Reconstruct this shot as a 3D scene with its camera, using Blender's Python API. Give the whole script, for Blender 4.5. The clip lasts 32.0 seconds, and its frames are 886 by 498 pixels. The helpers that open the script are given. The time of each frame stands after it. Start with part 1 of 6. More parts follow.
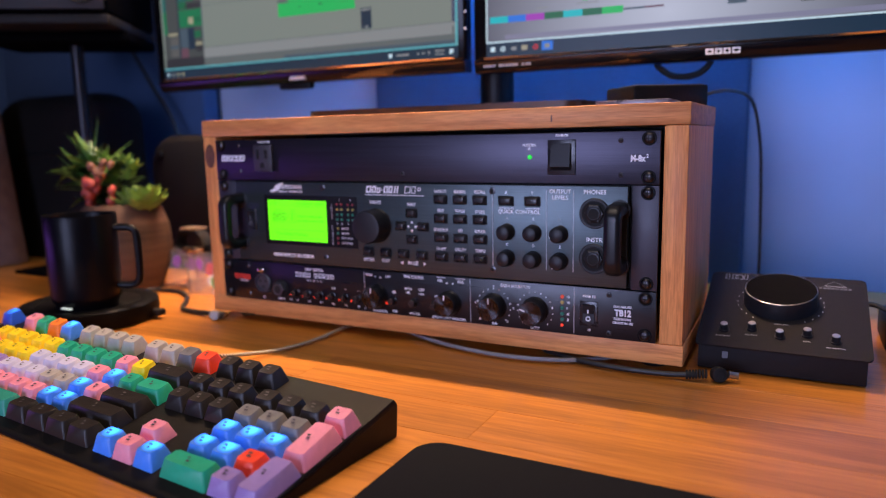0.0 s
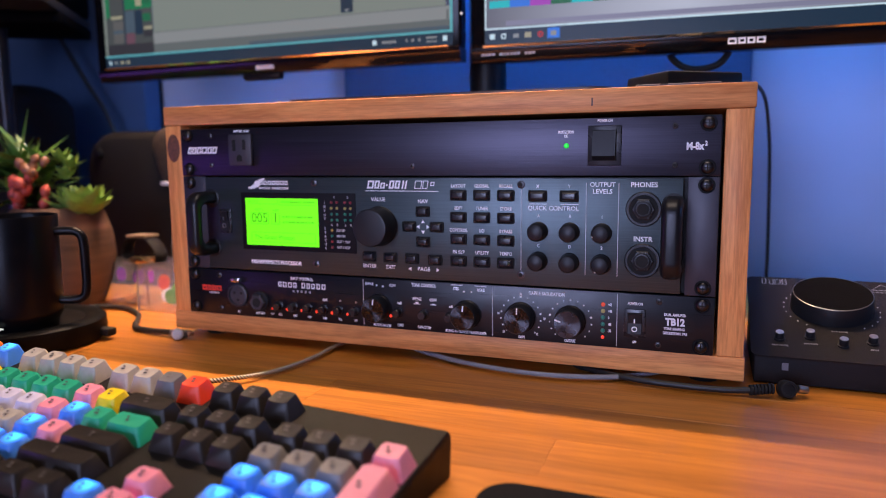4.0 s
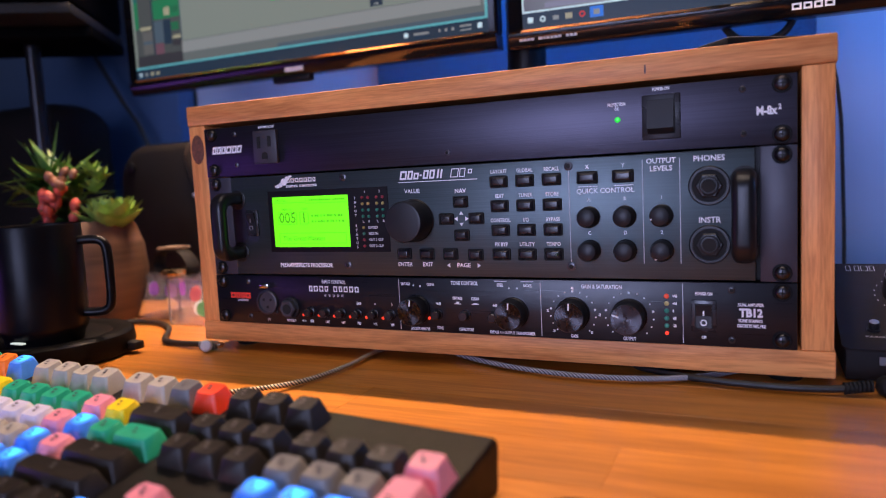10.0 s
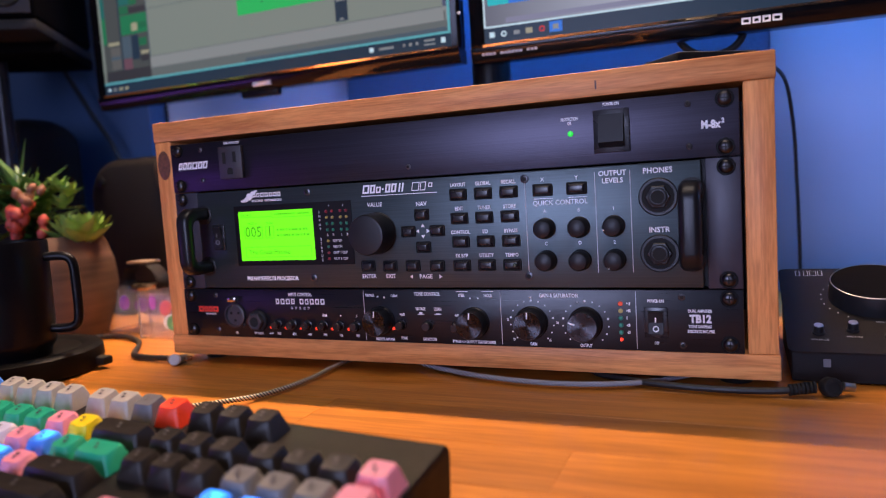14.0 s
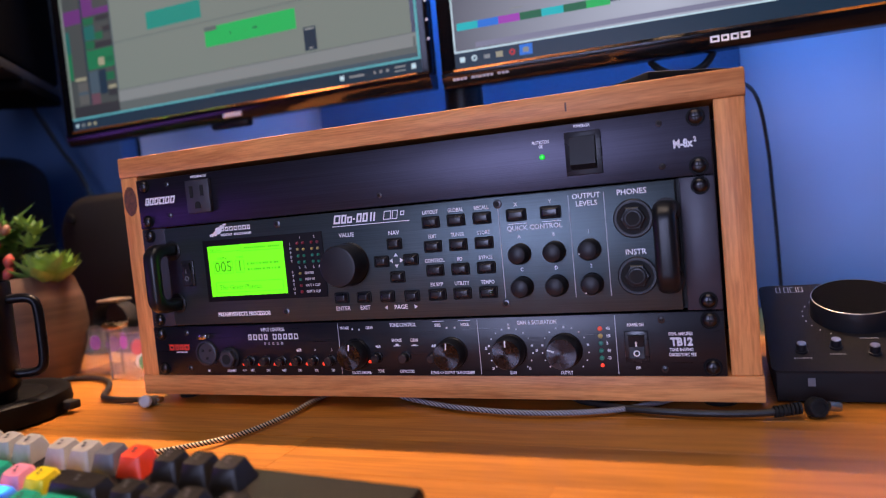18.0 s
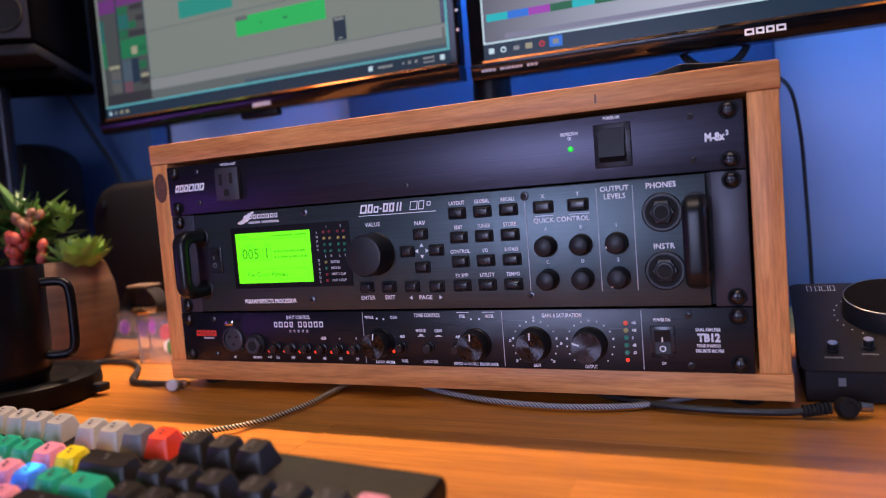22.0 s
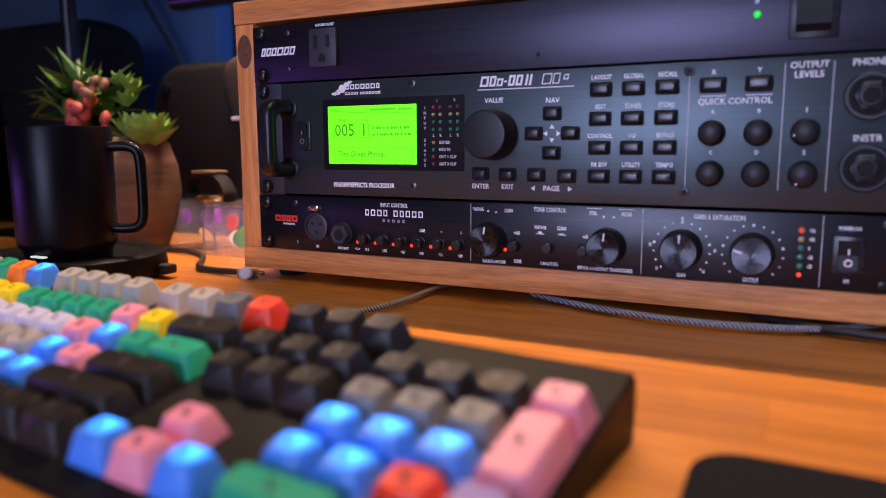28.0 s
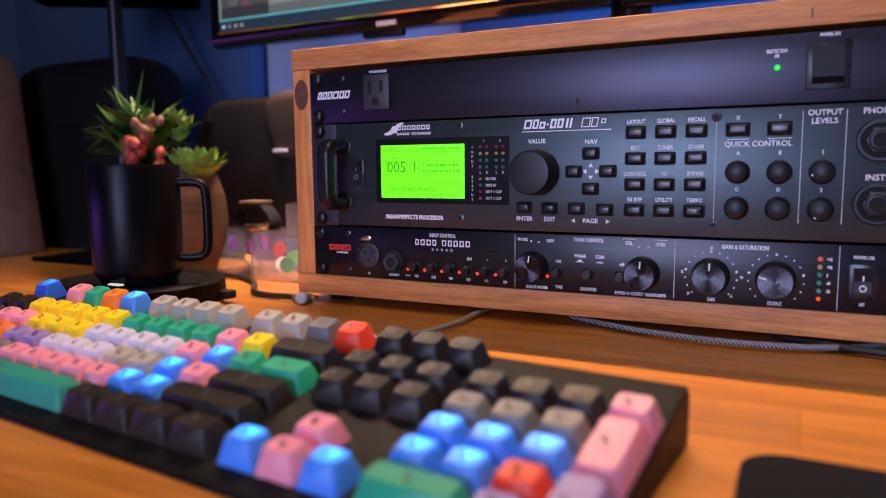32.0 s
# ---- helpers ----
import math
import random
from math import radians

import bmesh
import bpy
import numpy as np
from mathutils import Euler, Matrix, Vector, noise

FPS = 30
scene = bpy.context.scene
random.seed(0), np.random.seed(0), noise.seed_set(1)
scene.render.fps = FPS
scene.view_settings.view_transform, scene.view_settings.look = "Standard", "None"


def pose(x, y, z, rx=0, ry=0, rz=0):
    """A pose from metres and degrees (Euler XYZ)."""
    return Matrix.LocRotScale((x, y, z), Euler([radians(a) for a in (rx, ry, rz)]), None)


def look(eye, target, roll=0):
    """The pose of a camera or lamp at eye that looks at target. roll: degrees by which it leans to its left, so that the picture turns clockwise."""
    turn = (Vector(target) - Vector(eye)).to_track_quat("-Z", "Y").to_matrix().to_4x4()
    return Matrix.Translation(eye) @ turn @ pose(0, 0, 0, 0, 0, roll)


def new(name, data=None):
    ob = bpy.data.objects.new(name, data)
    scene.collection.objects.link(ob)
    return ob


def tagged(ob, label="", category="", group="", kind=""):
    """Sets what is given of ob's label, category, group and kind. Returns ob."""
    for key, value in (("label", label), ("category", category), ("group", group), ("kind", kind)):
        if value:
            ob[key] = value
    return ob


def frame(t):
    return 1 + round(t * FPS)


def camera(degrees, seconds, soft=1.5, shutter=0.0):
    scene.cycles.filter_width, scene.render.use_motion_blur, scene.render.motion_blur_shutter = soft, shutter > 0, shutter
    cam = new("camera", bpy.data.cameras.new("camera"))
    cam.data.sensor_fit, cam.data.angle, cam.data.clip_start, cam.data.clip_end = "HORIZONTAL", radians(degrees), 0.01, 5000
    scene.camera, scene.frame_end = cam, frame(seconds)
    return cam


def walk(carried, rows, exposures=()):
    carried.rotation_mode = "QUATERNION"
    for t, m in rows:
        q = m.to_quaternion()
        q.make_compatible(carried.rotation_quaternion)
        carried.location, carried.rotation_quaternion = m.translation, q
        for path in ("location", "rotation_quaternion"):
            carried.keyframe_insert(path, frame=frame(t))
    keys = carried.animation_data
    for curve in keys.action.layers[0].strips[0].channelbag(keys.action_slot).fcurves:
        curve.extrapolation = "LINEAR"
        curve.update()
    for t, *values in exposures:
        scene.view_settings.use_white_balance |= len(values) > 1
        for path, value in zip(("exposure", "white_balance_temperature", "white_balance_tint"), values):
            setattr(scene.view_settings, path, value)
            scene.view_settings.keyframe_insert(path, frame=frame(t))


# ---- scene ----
cam = camera(64.6, 32.0, soft=1.0)
PATH = [
    (0, (0.346, -0.59, 0.202), (-0.562, 1.164, -0.111), -1.2),
    (0.5, (0.345, -0.593, 0.202), (-0.591, 1.146, -0.114), 0.6),
    (1, (0.348, -0.602, 0.205), (-0.613, 1.124, -0.109), -0.1),
    (1.5, (0.351, -0.586, 0.201), (-0.608, 1.143, -0.098), -0.6),
    (2, (0.333, -0.567, 0.198), (-0.59, 1.189, -0.053), -0.5),
    (2.5, (0.324, -0.563, 0.189), (-0.572, 1.21, -0.039), -0.7),
    (4.5, (0.205, -0.526, 0.177), (-0.465, 1.339, -0.098), -0.6),
    (5, (0.177, -0.49, 0.175), (-0.483, 1.377, -0.103), -0.7),
    (5.5, (0.135, -0.447, 0.167), (-0.543, 1.418, -0.085), -0.2),
    (6, (0.112, -0.43, 0.162), (-0.598, 1.426, -0.064), 0.3),
    (6.5, (0.107, -0.43, 0.15), (-0.598, 1.427, -0.082), 0.3),
    (7, (0.129, -0.453, 0.167), (-0.578, 1.403, -0.066), -0.2),
    (7.5, (0.203, -0.502, 0.17), (-0.506, 1.357, -0.04), -0.5),
    (8, (0.227, -0.525, 0.153), (-0.499, 1.326, -0.067), -2.8),
    (8.5, (0.245, -0.521, 0.157), (-0.497, 1.326, -0.038), -2.8),
    (9, (0.233, -0.503, 0.153), (-0.547, 1.329, -0.037), -4.0),
    (9.5, (0.222, -0.499, 0.149), (-0.604, 1.311, -0.058), -3.2),
    (10, (0.222, -0.501, 0.15), (-0.612, 1.306, -0.052), -2.9),
    (10.5, (0.223, -0.501, 0.149), (-0.608, 1.307, -0.046), -2.2),
    (11, (0.225, -0.494, 0.147), (-0.579, 1.328, -0.039), -1.7),
    (11.5, (0.223, -0.492, 0.147), (-0.584, 1.329, -0.038), -1.1),
    (12, (0.222, -0.49, 0.147), (-0.582, 1.332, -0.033), -0.9),
    (12.5, (0.226, -0.496, 0.149), (-0.577, 1.328, -0.023), -1.4),
    (13, (0.219, -0.509, 0.15), (-0.583, 1.316, -0.019), -0.7),
    (13.5, (0.225, -0.51, 0.153), (-0.576, 1.317, 0.009), -1.9),
    (14, (0.241, -0.506, 0.154), (-0.544, 1.325, -0.031), -3.6),
    (14.5, (0.239, -0.497, 0.158), (-0.523, 1.347, 0.01), -3.9),
    (16.5, (0.247, -0.492, 0.153), (-0.511, 1.352, -0.001), -4.5),
    (17, (0.247, -0.499, 0.16), (-0.504, 1.349, 0.023), -4.7),
    (17.5, (0.238, -0.483, 0.152), (-0.526, 1.36, 0.007), -5.2),
    (18, (0.244, -0.491, 0.156), (-0.498, 1.362, 0.035), -5.4),
    (18.5, (0.248, -0.487, 0.154), (-0.502, 1.363, 0.028), -5.5),
    (19, (0.244, -0.489, 0.155), (-0.536, 1.348, 0.023), -5.7),
    (19.5, (0.248, -0.49, 0.156), (-0.54, 1.345, 0.033), -6.0),
    (20, (0.247, -0.487, 0.155), (-0.534, 1.351, 0.047), -5.0),
    (20.5, (0.245, -0.494, 0.154), (-0.543, 1.339, 0.015), -4.5),
    (21, (0.246, -0.491, 0.159), (-0.567, 1.332, 0.039), -6.2),
    (21.5, (0.24, -0.497, 0.157), (-0.572, 1.326, 0.028), -4.8),
    (22, (0.243, -0.491, 0.154), (-0.565, 1.334, 0.021), -4.5),
    (22.5, (0.245, -0.49, 0.155), (-0.548, 1.342, 0.033), -5.0),
    (23, (0.242, -0.488, 0.153), (-0.544, 1.346, 0.024), -4.8),
    (23.5, (0.239, -0.486, 0.149), (-0.55, 1.344, -0.017), -4.3),
    (24, (0.24, -0.469, 0.142), (-0.552, 1.359, -0.032), -4.2),
    (24.5, (0.238, -0.479, 0.144), (-0.583, 1.335, -0.046), -3.9),
    (25, (0.231, -0.484, 0.14), (-0.628, 1.31, -0.075), -3.4),
    (25.5, (0.202, -0.486, 0.131), (-0.67, 1.296, -0.125), -3.6),
    (26, (0.175, -0.465, 0.115), (-0.73, 1.289, -0.21), -2.9),
    (26.5, (0.163, -0.451, 0.107), (-0.739, 1.304, -0.22), -2.5),
    (28.5, (0.154, -0.456, 0.11), (-0.722, 1.32, -0.168), 0.4),
    (29, (0.154, -0.456, 0.111), (-0.717, 1.323, -0.168), 0.6),
    (29.5, (0.16, -0.453, 0.113), (-0.716, 1.322, -0.175), 0.4),
    (30, (0.161, -0.484, 0.122), (-0.784, 1.259, -0.138), -0.6),
    (30.5, (0.153, -0.496, 0.124), (-0.813, 1.238, -0.118), -1.3),
    (31, (0.144, -0.504, 0.12), (-0.8, 1.242, -0.128), -0.3),
    (31.5, (0.138, -0.509, 0.117), (-0.756, 1.263, -0.126), -0.5),
    (32, (0.144, -0.512, 0.122), (-0.748, 1.263, -0.11), -0.5),
]
cam.data.dof.use_dof = True
cam.data.dof.focus_distance = 0.53
cam.data.dof.aperture_fstop = 4.4
walk(cam, [(t, look(eye, target, roll)) for t, eye, target, roll in PATH], [(0, 0.0, 6150, 10), (32, 0.0, 6150, 10)])

# ---- light ----
world = bpy.data.worlds.new("room_world")
scene.world = world
world.use_nodes = True
world.node_tree.nodes["Background"].inputs[0].default_value = (0.06, 0.07, 0.12, 1)
world.node_tree.nodes["Background"].inputs[1].default_value = 0.015


def area_lamp(name, eye, target, sx, sy, power, colour, spread=180.0):
    d = bpy.data.lights.new(name, "AREA")
    d.shape, d.size, d.size_y, d.energy, d.color = "RECTANGLE", sx, sy, power, colour
    d.spread = radians(spread)
    ob = new(name, d)
    ob.matrix_world = look(eye, target)
    return ob


# warm light bar along the top of the screens
area_lamp("monitor_light_bar", (-0.13, 0.165, 0.635), (-0.13, 0.10, 0.0), 0.74, 0.012, 5.7, (1.0, 0.62, 0.35), 84.0)
# soft room light
area_lamp("room_lamp", (-0.04, -1.9, 0.36), (0.0, 0.0, 0.10), 0.76, 0.8, 4.9, (0.58, 0.62, 1.0), 80.0)
# unseen overhead fill, added to lift the desk in front of the rack
area_lamp("overhead_fill", (0.1, -0.5, 1.73), (0.1, -0.5, 0.0), 1.0, 0.8, 12.0, (1.0, 0.79, 0.66))
# blue strip behind the screens
area_lamp("blue_led_strip", (0.0, 0.27, 0.62), (-0.04, 0.45, 0.25), 0.78, 0.03, 9.6, (0.06, 0.31, 1.0), 145.0)
area_lamp("blue_led_wash", (0.98, 0.22, 0.30), (0.50, 0.45, 0.12), 0.5, 0.1, 0.95, (0.12, 0.36, 1.0))
area_lamp("purple_led_strip", (-0.98, -0.42, 0.06), (-0.30, 0.02, 0.10), 0.40, 0.10, 0.12, (0.42, 0.14, 1.0), 90.0)

# ---- materials ----


def mat(name, col, rough=0.5, metal=0.0, var=0.12, scale=60.0, bump=0.0, bscale=400.0, stretch=(1, 1, 1), coat=0.0, spec=0.5, emit=0.0, rvar=0.1):
    m = bpy.data.materials.new(name)
    m.use_nodes = True
    n, l = m.node_tree.nodes, m.node_tree.links
    b = n["Principled BSDF"]
    tc = n.new("ShaderNodeTexCoord")
    mp = n.new("ShaderNodeMapping")
    mp.inputs["Scale"].default_value = stretch
    l.new(tc.outputs["Object"], mp.inputs[0])
    nz = n.new("ShaderNodeTexNoise")
    nz.inputs["Scale"].default_value, nz.inputs["Detail"].default_value = scale, 6
    l.new(mp.outputs[0], nz.inputs["Vector"])
    rp = n.new("ShaderNodeValToRGB")
    rp.color_ramp.elements[0].position, rp.color_ramp.elements[1].position = 0.3, 0.7
    rp.color_ramp.elements[0].color = (*[c * (1 - var) for c in col], 1)
    rp.color_ramp.elements[1].color = (*[min(1, c * (1 + var)) for c in col], 1)
    l.new(nz.outputs["Fac"], rp.inputs[0])
    l.new(rp.outputs[0], b.inputs["Base Color"])
    b.inputs["Metallic"].default_value = metal
    b.inputs["Specular IOR Level"].default_value = spec
    b.inputs["Coat Weight"].default_value = coat
    b.inputs["Coat Roughness"].default_value = 0.15
    nf = n.new("ShaderNodeTexNoise")
    nf.inputs["Scale"].default_value, nf.inputs["Detail"].default_value = bscale, 4
    l.new(mp.outputs[0], nf.inputs["Vector"])
    mr = n.new("ShaderNodeMapRange")
    mr.inputs["To Min"].default_value, mr.inputs["To Max"].default_value = max(0.02, rough - rvar), min(1, rough + rvar)
    l.new(nz.outputs["Fac"], mr.inputs[0])
    l.new(mr.outputs[0], b.inputs["Roughness"])
    if bump:
        bp = n.new("ShaderNodeBump")
        bp.inputs["Strength"].default_value, bp.inputs["Distance"].default_value = bump, 0.001
        l.new(nf.outputs["Fac"], bp.inputs["Height"])
        l.new(bp.outputs[0], b.inputs["Normal"])
    if emit:
        b.inputs["Emission Color"].default_value = (*col, 1)
        b.inputs["Emission Strength"].default_value = emit
    return m


def wood(name, dark, light, along=0, rough=0.4, scale=14.0, coat=0.0, knots=False):
    """Long-grained wood with the grain along one axis."""
    m = bpy.data.materials.new(name)
    m.use_nodes = True
    n, l = m.node_tree.nodes, m.node_tree.links
    b = n["Principled BSDF"]
    tc = n.new("ShaderNodeTexCoord")
    oi = n.new("ShaderNodeObjectInfo")
    add = n.new("ShaderNodeVectorMath")
    add.operation = "ADD"
    mul = n.new("ShaderNodeMath")
    mul.operation = "MULTIPLY"
    mul.inputs[1].default_value = 7.3
    l.new(oi.outputs["Random"], mul.inputs[0])
    l.new(tc.outputs["Object"], add.inputs[0])
    l.new(mul.outputs[0], add.inputs[1])
    mp = n.new("ShaderNodeMapping")
    mp.inputs["Scale"].default_value = [0.07 if i == along else 1.0 for i in range(3)]
    l.new(add.outputs[0], mp.inputs[0])
    n1 = n.new("ShaderNodeTexNoise")
    n1.inputs["Scale"].default_value, n1.inputs["Detail"].default_value, n1.inputs["Distortion"].default_value = scale * 6, 8, 0.6
    n1.inputs["Roughness"].default_value = 0.65
    l.new(mp.outputs[0], n1.inputs["Vector"])
    n2 = n.new("ShaderNodeTexNoise")
    n2.inputs["Scale"].default_value, n2.inputs["Detail"].default_value = scale * 40, 4
    l.new(mp.outputs[0], n2.inputs["Vector"])
    n3 = n.new("ShaderNodeTexNoise")
    n3.inputs["Scale"].default_value = 5.0
    l.new(add.outputs[0], n3.inputs["Vector"])
    mx = n.new("ShaderNodeMath")
    mx.operation = "MULTIPLY_ADD"
    mx.inputs[1].default_value = 0.50
    l.new(n2.outputs["Fac"], mx.inputs[0])
    l.new(n1.outputs["Fac"], mx.inputs[2])
    mx2 = n.new("ShaderNodeMath")
    mx2.operation = "MULTIPLY_ADD"
    mx2.inputs[1].default_value = 0.25
    l.new(n3.outputs["Fac"], mx2.inputs[0])
    l.new(mx.outputs[0], mx2.inputs[2])
    rp = n.new("ShaderNodeValToRGB")
    rp.color_ramp.elements[0].position, rp.color_ramp.elements[1].position = 0.70, 1.06
    rp.color_ramp.elements[0].color, rp.color_ramp.elements[1].color = (*dark, 1), (*light, 1)
    l.new(mx2.outputs[0], rp.inputs[0])
    hs = n.new("ShaderNodeHueSaturation")
    mr = n.new("ShaderNodeMapRange")
    mr.inputs["To Min"].default_value, mr.inputs["To Max"].default_value = 0.86, 1.14
    l.new(oi.outputs["Random"], mr.inputs[0])
    l.new(mr.outputs[0], hs.inputs["Value"])
    l.new(rp.outputs[0], hs.inputs["Color"])
    l.new(hs.outputs[0], b.inputs["Base Color"])
    b.inputs["Roughness"].default_value = rough
    b.inputs["Specular IOR Level"].default_value = 0.3
    b.inputs["Coat Weight"].default_value = coat
    b.inputs["Coat Roughness"].default_value = 0.14
    bp = n.new("ShaderNodeBump")
    bp.inputs["Strength"].default_value, bp.inputs["Distance"].default_value = 0.12, 0.0006
    l.new(n1.outputs["Fac"], bp.inputs["Height"])
    l.new(bp.outputs[0], b.inputs["Normal"])
    return m


def brushed(name, col, rough=0.35, metal=0.6):
    """Anodised aluminium brushed along x."""
    return mat(name, col, rough, metal, var=0.14, scale=1500, bump=0.09, bscale=2200, stretch=(0.008, 1, 1), rvar=0.07)


def glow(name, col, strength):
    m = bpy.data.materials.new(name)
    m.use_nodes = True
    b = m.node_tree.nodes["Principled BSDF"]
    b.inputs["Base Color"].default_value = (*[c * 0.3 for c in col], 1)
    b.inputs["Roughness"].default_value = 0.35
    b.inputs["Emission Color"].default_value = (*col, 1)
    b.inputs["Emission Strength"].default_value = strength
    return m


def clear(name, col=(1, 1, 1), rough=0.03, ior=1.45):
    m = bpy.data.materials.new(name)
    m.use_nodes = True
    b = m.node_tree.nodes["Principled BSDF"]
    b.inputs["Base Color"].default_value = (*col, 1)
    b.inputs["Roughness"].default_value = rough
    b.inputs["IOR"].default_value = ior
    b.inputs["Transmission Weight"].default_value = 1.0
    return m


DESK = wood("oiled_acacia", (0.35, 0.120, 0.014), (0.55, 0.208, 0.029), 0, 0.38, 9.0, 0.32)
PINE_X = wood("stained_pine_x", (0.55, 0.198, 0.058), (0.84, 0.365, 0.118), 0, 0.45, 19.0)
PINE_Z = wood("stained_pine_z", (0.55, 0.198, 0.058), (0.84, 0.365, 0.118), 2, 0.45, 19.0)
KNOT = mat("pine_knot", (0.13, 0.05, 0.025), 0.5, var=0.4, scale=300)
BRUSHED = brushed("black_brushed_panel", (0.050, 0.046, 0.062), 0.38, 0.88)
CHARCOAL = brushed("charcoal_brushed_panel", (0.060, 0.077, 0.082), 0.36, 0.70)
EAR = mat("black_powder_coat", (0.036, 0.033, 0.048), 0.42, 0.2, bump=0.1, bscale=2500)
TBP = brushed("black_gloss_panel", (0.009, 0.009, 0.013), 0.3, 0.22)
BLACK = mat("black_plastic", (0.004, 0.004, 0.005), 0.44, spec=0.20, bump=0.08, bscale=2500)
BTN = mat("black_button_plastic", (0.016, 0.015, 0.019), 0.27, bump=0.03, bscale=1500)
GREYP = mat("charcoal_plastic", (0.036, 0.033, 0.042), 0.45, bump=0.08, bscale=2500)
WINDOW = mat("smoked_window", (0.008, 0.007, 0.010), 0.6, spec=0.12, var=0.05)
RUBBER = mat("black_rubber", (0.010, 0.010, 0.011), 0.6, spec=0.25, bump=0.15, bscale=2000)
SATIN = mat("satin_black_knob", (0.012, 0.012, 0.015), 0.42, 0.0, spec=0.35)
HANDLE = mat("satin_black_handle", (0.008, 0.008, 0.010), 0.34, 0.0, spec=0.35)
# near-black for collars, and for sheets that paint shade into slots and holes
VOID = mat("black_hollow_shade", (0.004, 0.004, 0.004), 0.8)
INK = mat("white_print", (0.88, 0.88, 0.92), 0.5, var=0.05, scale=500, emit=0.0)
INKD = mat("grey_print", (0.55, 0.55, 0.60), 0.5, var=0.05, scale=500)
SWMARK = mat("faint_switch_print", (0.16, 0.16, 0.18), 0.5)
REDINK = mat("red_print", (0.75, 0.05, 0.03), 0.5, var=0.05)
CHROME = mat("nickel", (0.62, 0.6, 0.58), 0.25, 1.0, var=0.05)
SCREWM = mat("black_oxide_steel", (0.065, 0.062, 0.068), 0.34, 1.0, var=0.1)
WASHER = mat("black_washer", (0.006, 0.006, 0.007), 0.5, spec=0.1)
JACKM = mat("black_socket_metal", (0.012, 0.012, 0.014), 0.40, 0.2, spec=0.4)
CAPSCREW = mat("dark_cap_screw", (0.095, 0.092, 0.10), 0.36, 0.9)
LCD = glow("green_lcd", (0.18, 1.0, 0.005), 1.1)
LCDINK = glow("lcd_ink", (0.10, 0.60, 0.004), 0.36)
LCDFAINT = glow("faint_lcd_ink", (0.12, 0.75, 0.004), 0.55)
REDLED = glow("red_led", (1.0, 0.05, 0.02), 1.2)
REDDIM = mat("dim_red_led", (0.30, 0.03, 0.05), 0.3)
GRNDIM = mat("dim_green_led", (0.03, 0.24, 0.16), 0.3)
YELDIM = mat("dim_yellow_led", (0.50, 0.40, 0.12), 0.3)
TEMPO = mat("dark_tempo_led", (0.03, 0.05, 0.02), 0.3)
GRNLED = glow("green_led", (0.03, 0.80, 0.05), 0.95)
BEZEL = mat("gloss_black_bezel", (0.005, 0.005, 0.006), 0.14, var=0.05, spec=0.16)
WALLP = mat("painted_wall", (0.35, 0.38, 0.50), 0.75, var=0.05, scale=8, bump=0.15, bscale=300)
FABRIC = mat("blue_acoustic_fabric", (0.046, 0.085, 0.175), 0.95, var=0.25, scale=900, bump=0.5, bscale=1800)
CEIL = mat("ceiling_paint", (0.10, 0.10, 0.12), 0.9, var=0.03)
DARKW = mat("dark_unseen_wall", (0.045, 0.05, 0.08), 0.8, var=0.08, scale=8, bump=0.15, bscale=300)
FLOORM = mat("dark_carpet", (0.05, 0.045, 0.045), 0.95, var=0.3, scale=500, bump=0.4)

# ---- mesh helpers ----
ORG = {}


def thing(name, loc, label, category, group="", rz=0.0, kind=""):
    ob = new(name)
    ob.location = loc
    ob.rotation_euler = (0, 0, radians(rz))
    ob.empty_display_size = 0.02
    ORG[ob] = Vector((0, 0, 0))
    tagged(ob, label, category, group, kind)
    return ob


def rack_thing(name, loc, label, category):
    """A thing whose parts are given in room coordinates."""
    ob = thing(name, loc, label, category)
    ORG[ob] = Vector(loc)
    return ob


def finish(bm, name, material, smooth=35):
    me = bpy.data.meshes.new(name)
    bm.to_mesh(me)
    bm.free()
    me.materials.append(material)
    if smooth:
        me.polygons.foreach_set("use_smooth", [True] * len(me.polygons))
        me.set_sharp_from_angle(angle=radians(smooth))
    return me


def part(name, bm, material, parent, label="", smooth=35):
    o = ORG[parent]
    if o.length:
        bmesh.ops.translate(bm, verts=bm.verts, vec=-o)
    ob = new(name, finish(bm, name, material, smooth))
    ob.parent = parent
    ORG[ob] = o
    if label:
        tagged(ob, label)
    return ob


def solo(name, bm, material, label, category, group="", kind="", base=None, smooth=35):
    """A thing of one mesh, given in room coordinates."""
    if base:
        bmesh.ops.translate(bm, verts=bm.verts, vec=-Vector(base))
    ob = new(name, finish(bm, name, material, smooth))
    if base:
        ob.location = base
    return tagged(ob, label, category, group, kind)


def box(x0, x1, y0, y1, z0, z1, bev=0.0, seg=2):
    bm = bmesh.new()
    bmesh.ops.create_cube(bm, size=1, matrix=Matrix.Translation(((x0 + x1) / 2, (y0 + y1) / 2, (z0 + z1) / 2)) @ Matrix.Diagonal((x1 - x0, y1 - y0, z1 - z0, 1)))
    if bev:
        bmesh.ops.bevel(bm, geom=bm.edges[:], offset=bev, segments=seg, profile=0.5, affect="EDGES")
    return bm


def join(*bms):
    a = bms[0]
    for b in bms[1:]:
        me = bpy.data.meshes.new("tmp")
        b.to_mesh(me)
        b.free()
        a.from_mesh(me)
        bpy.data.meshes.remove(me)
    return a


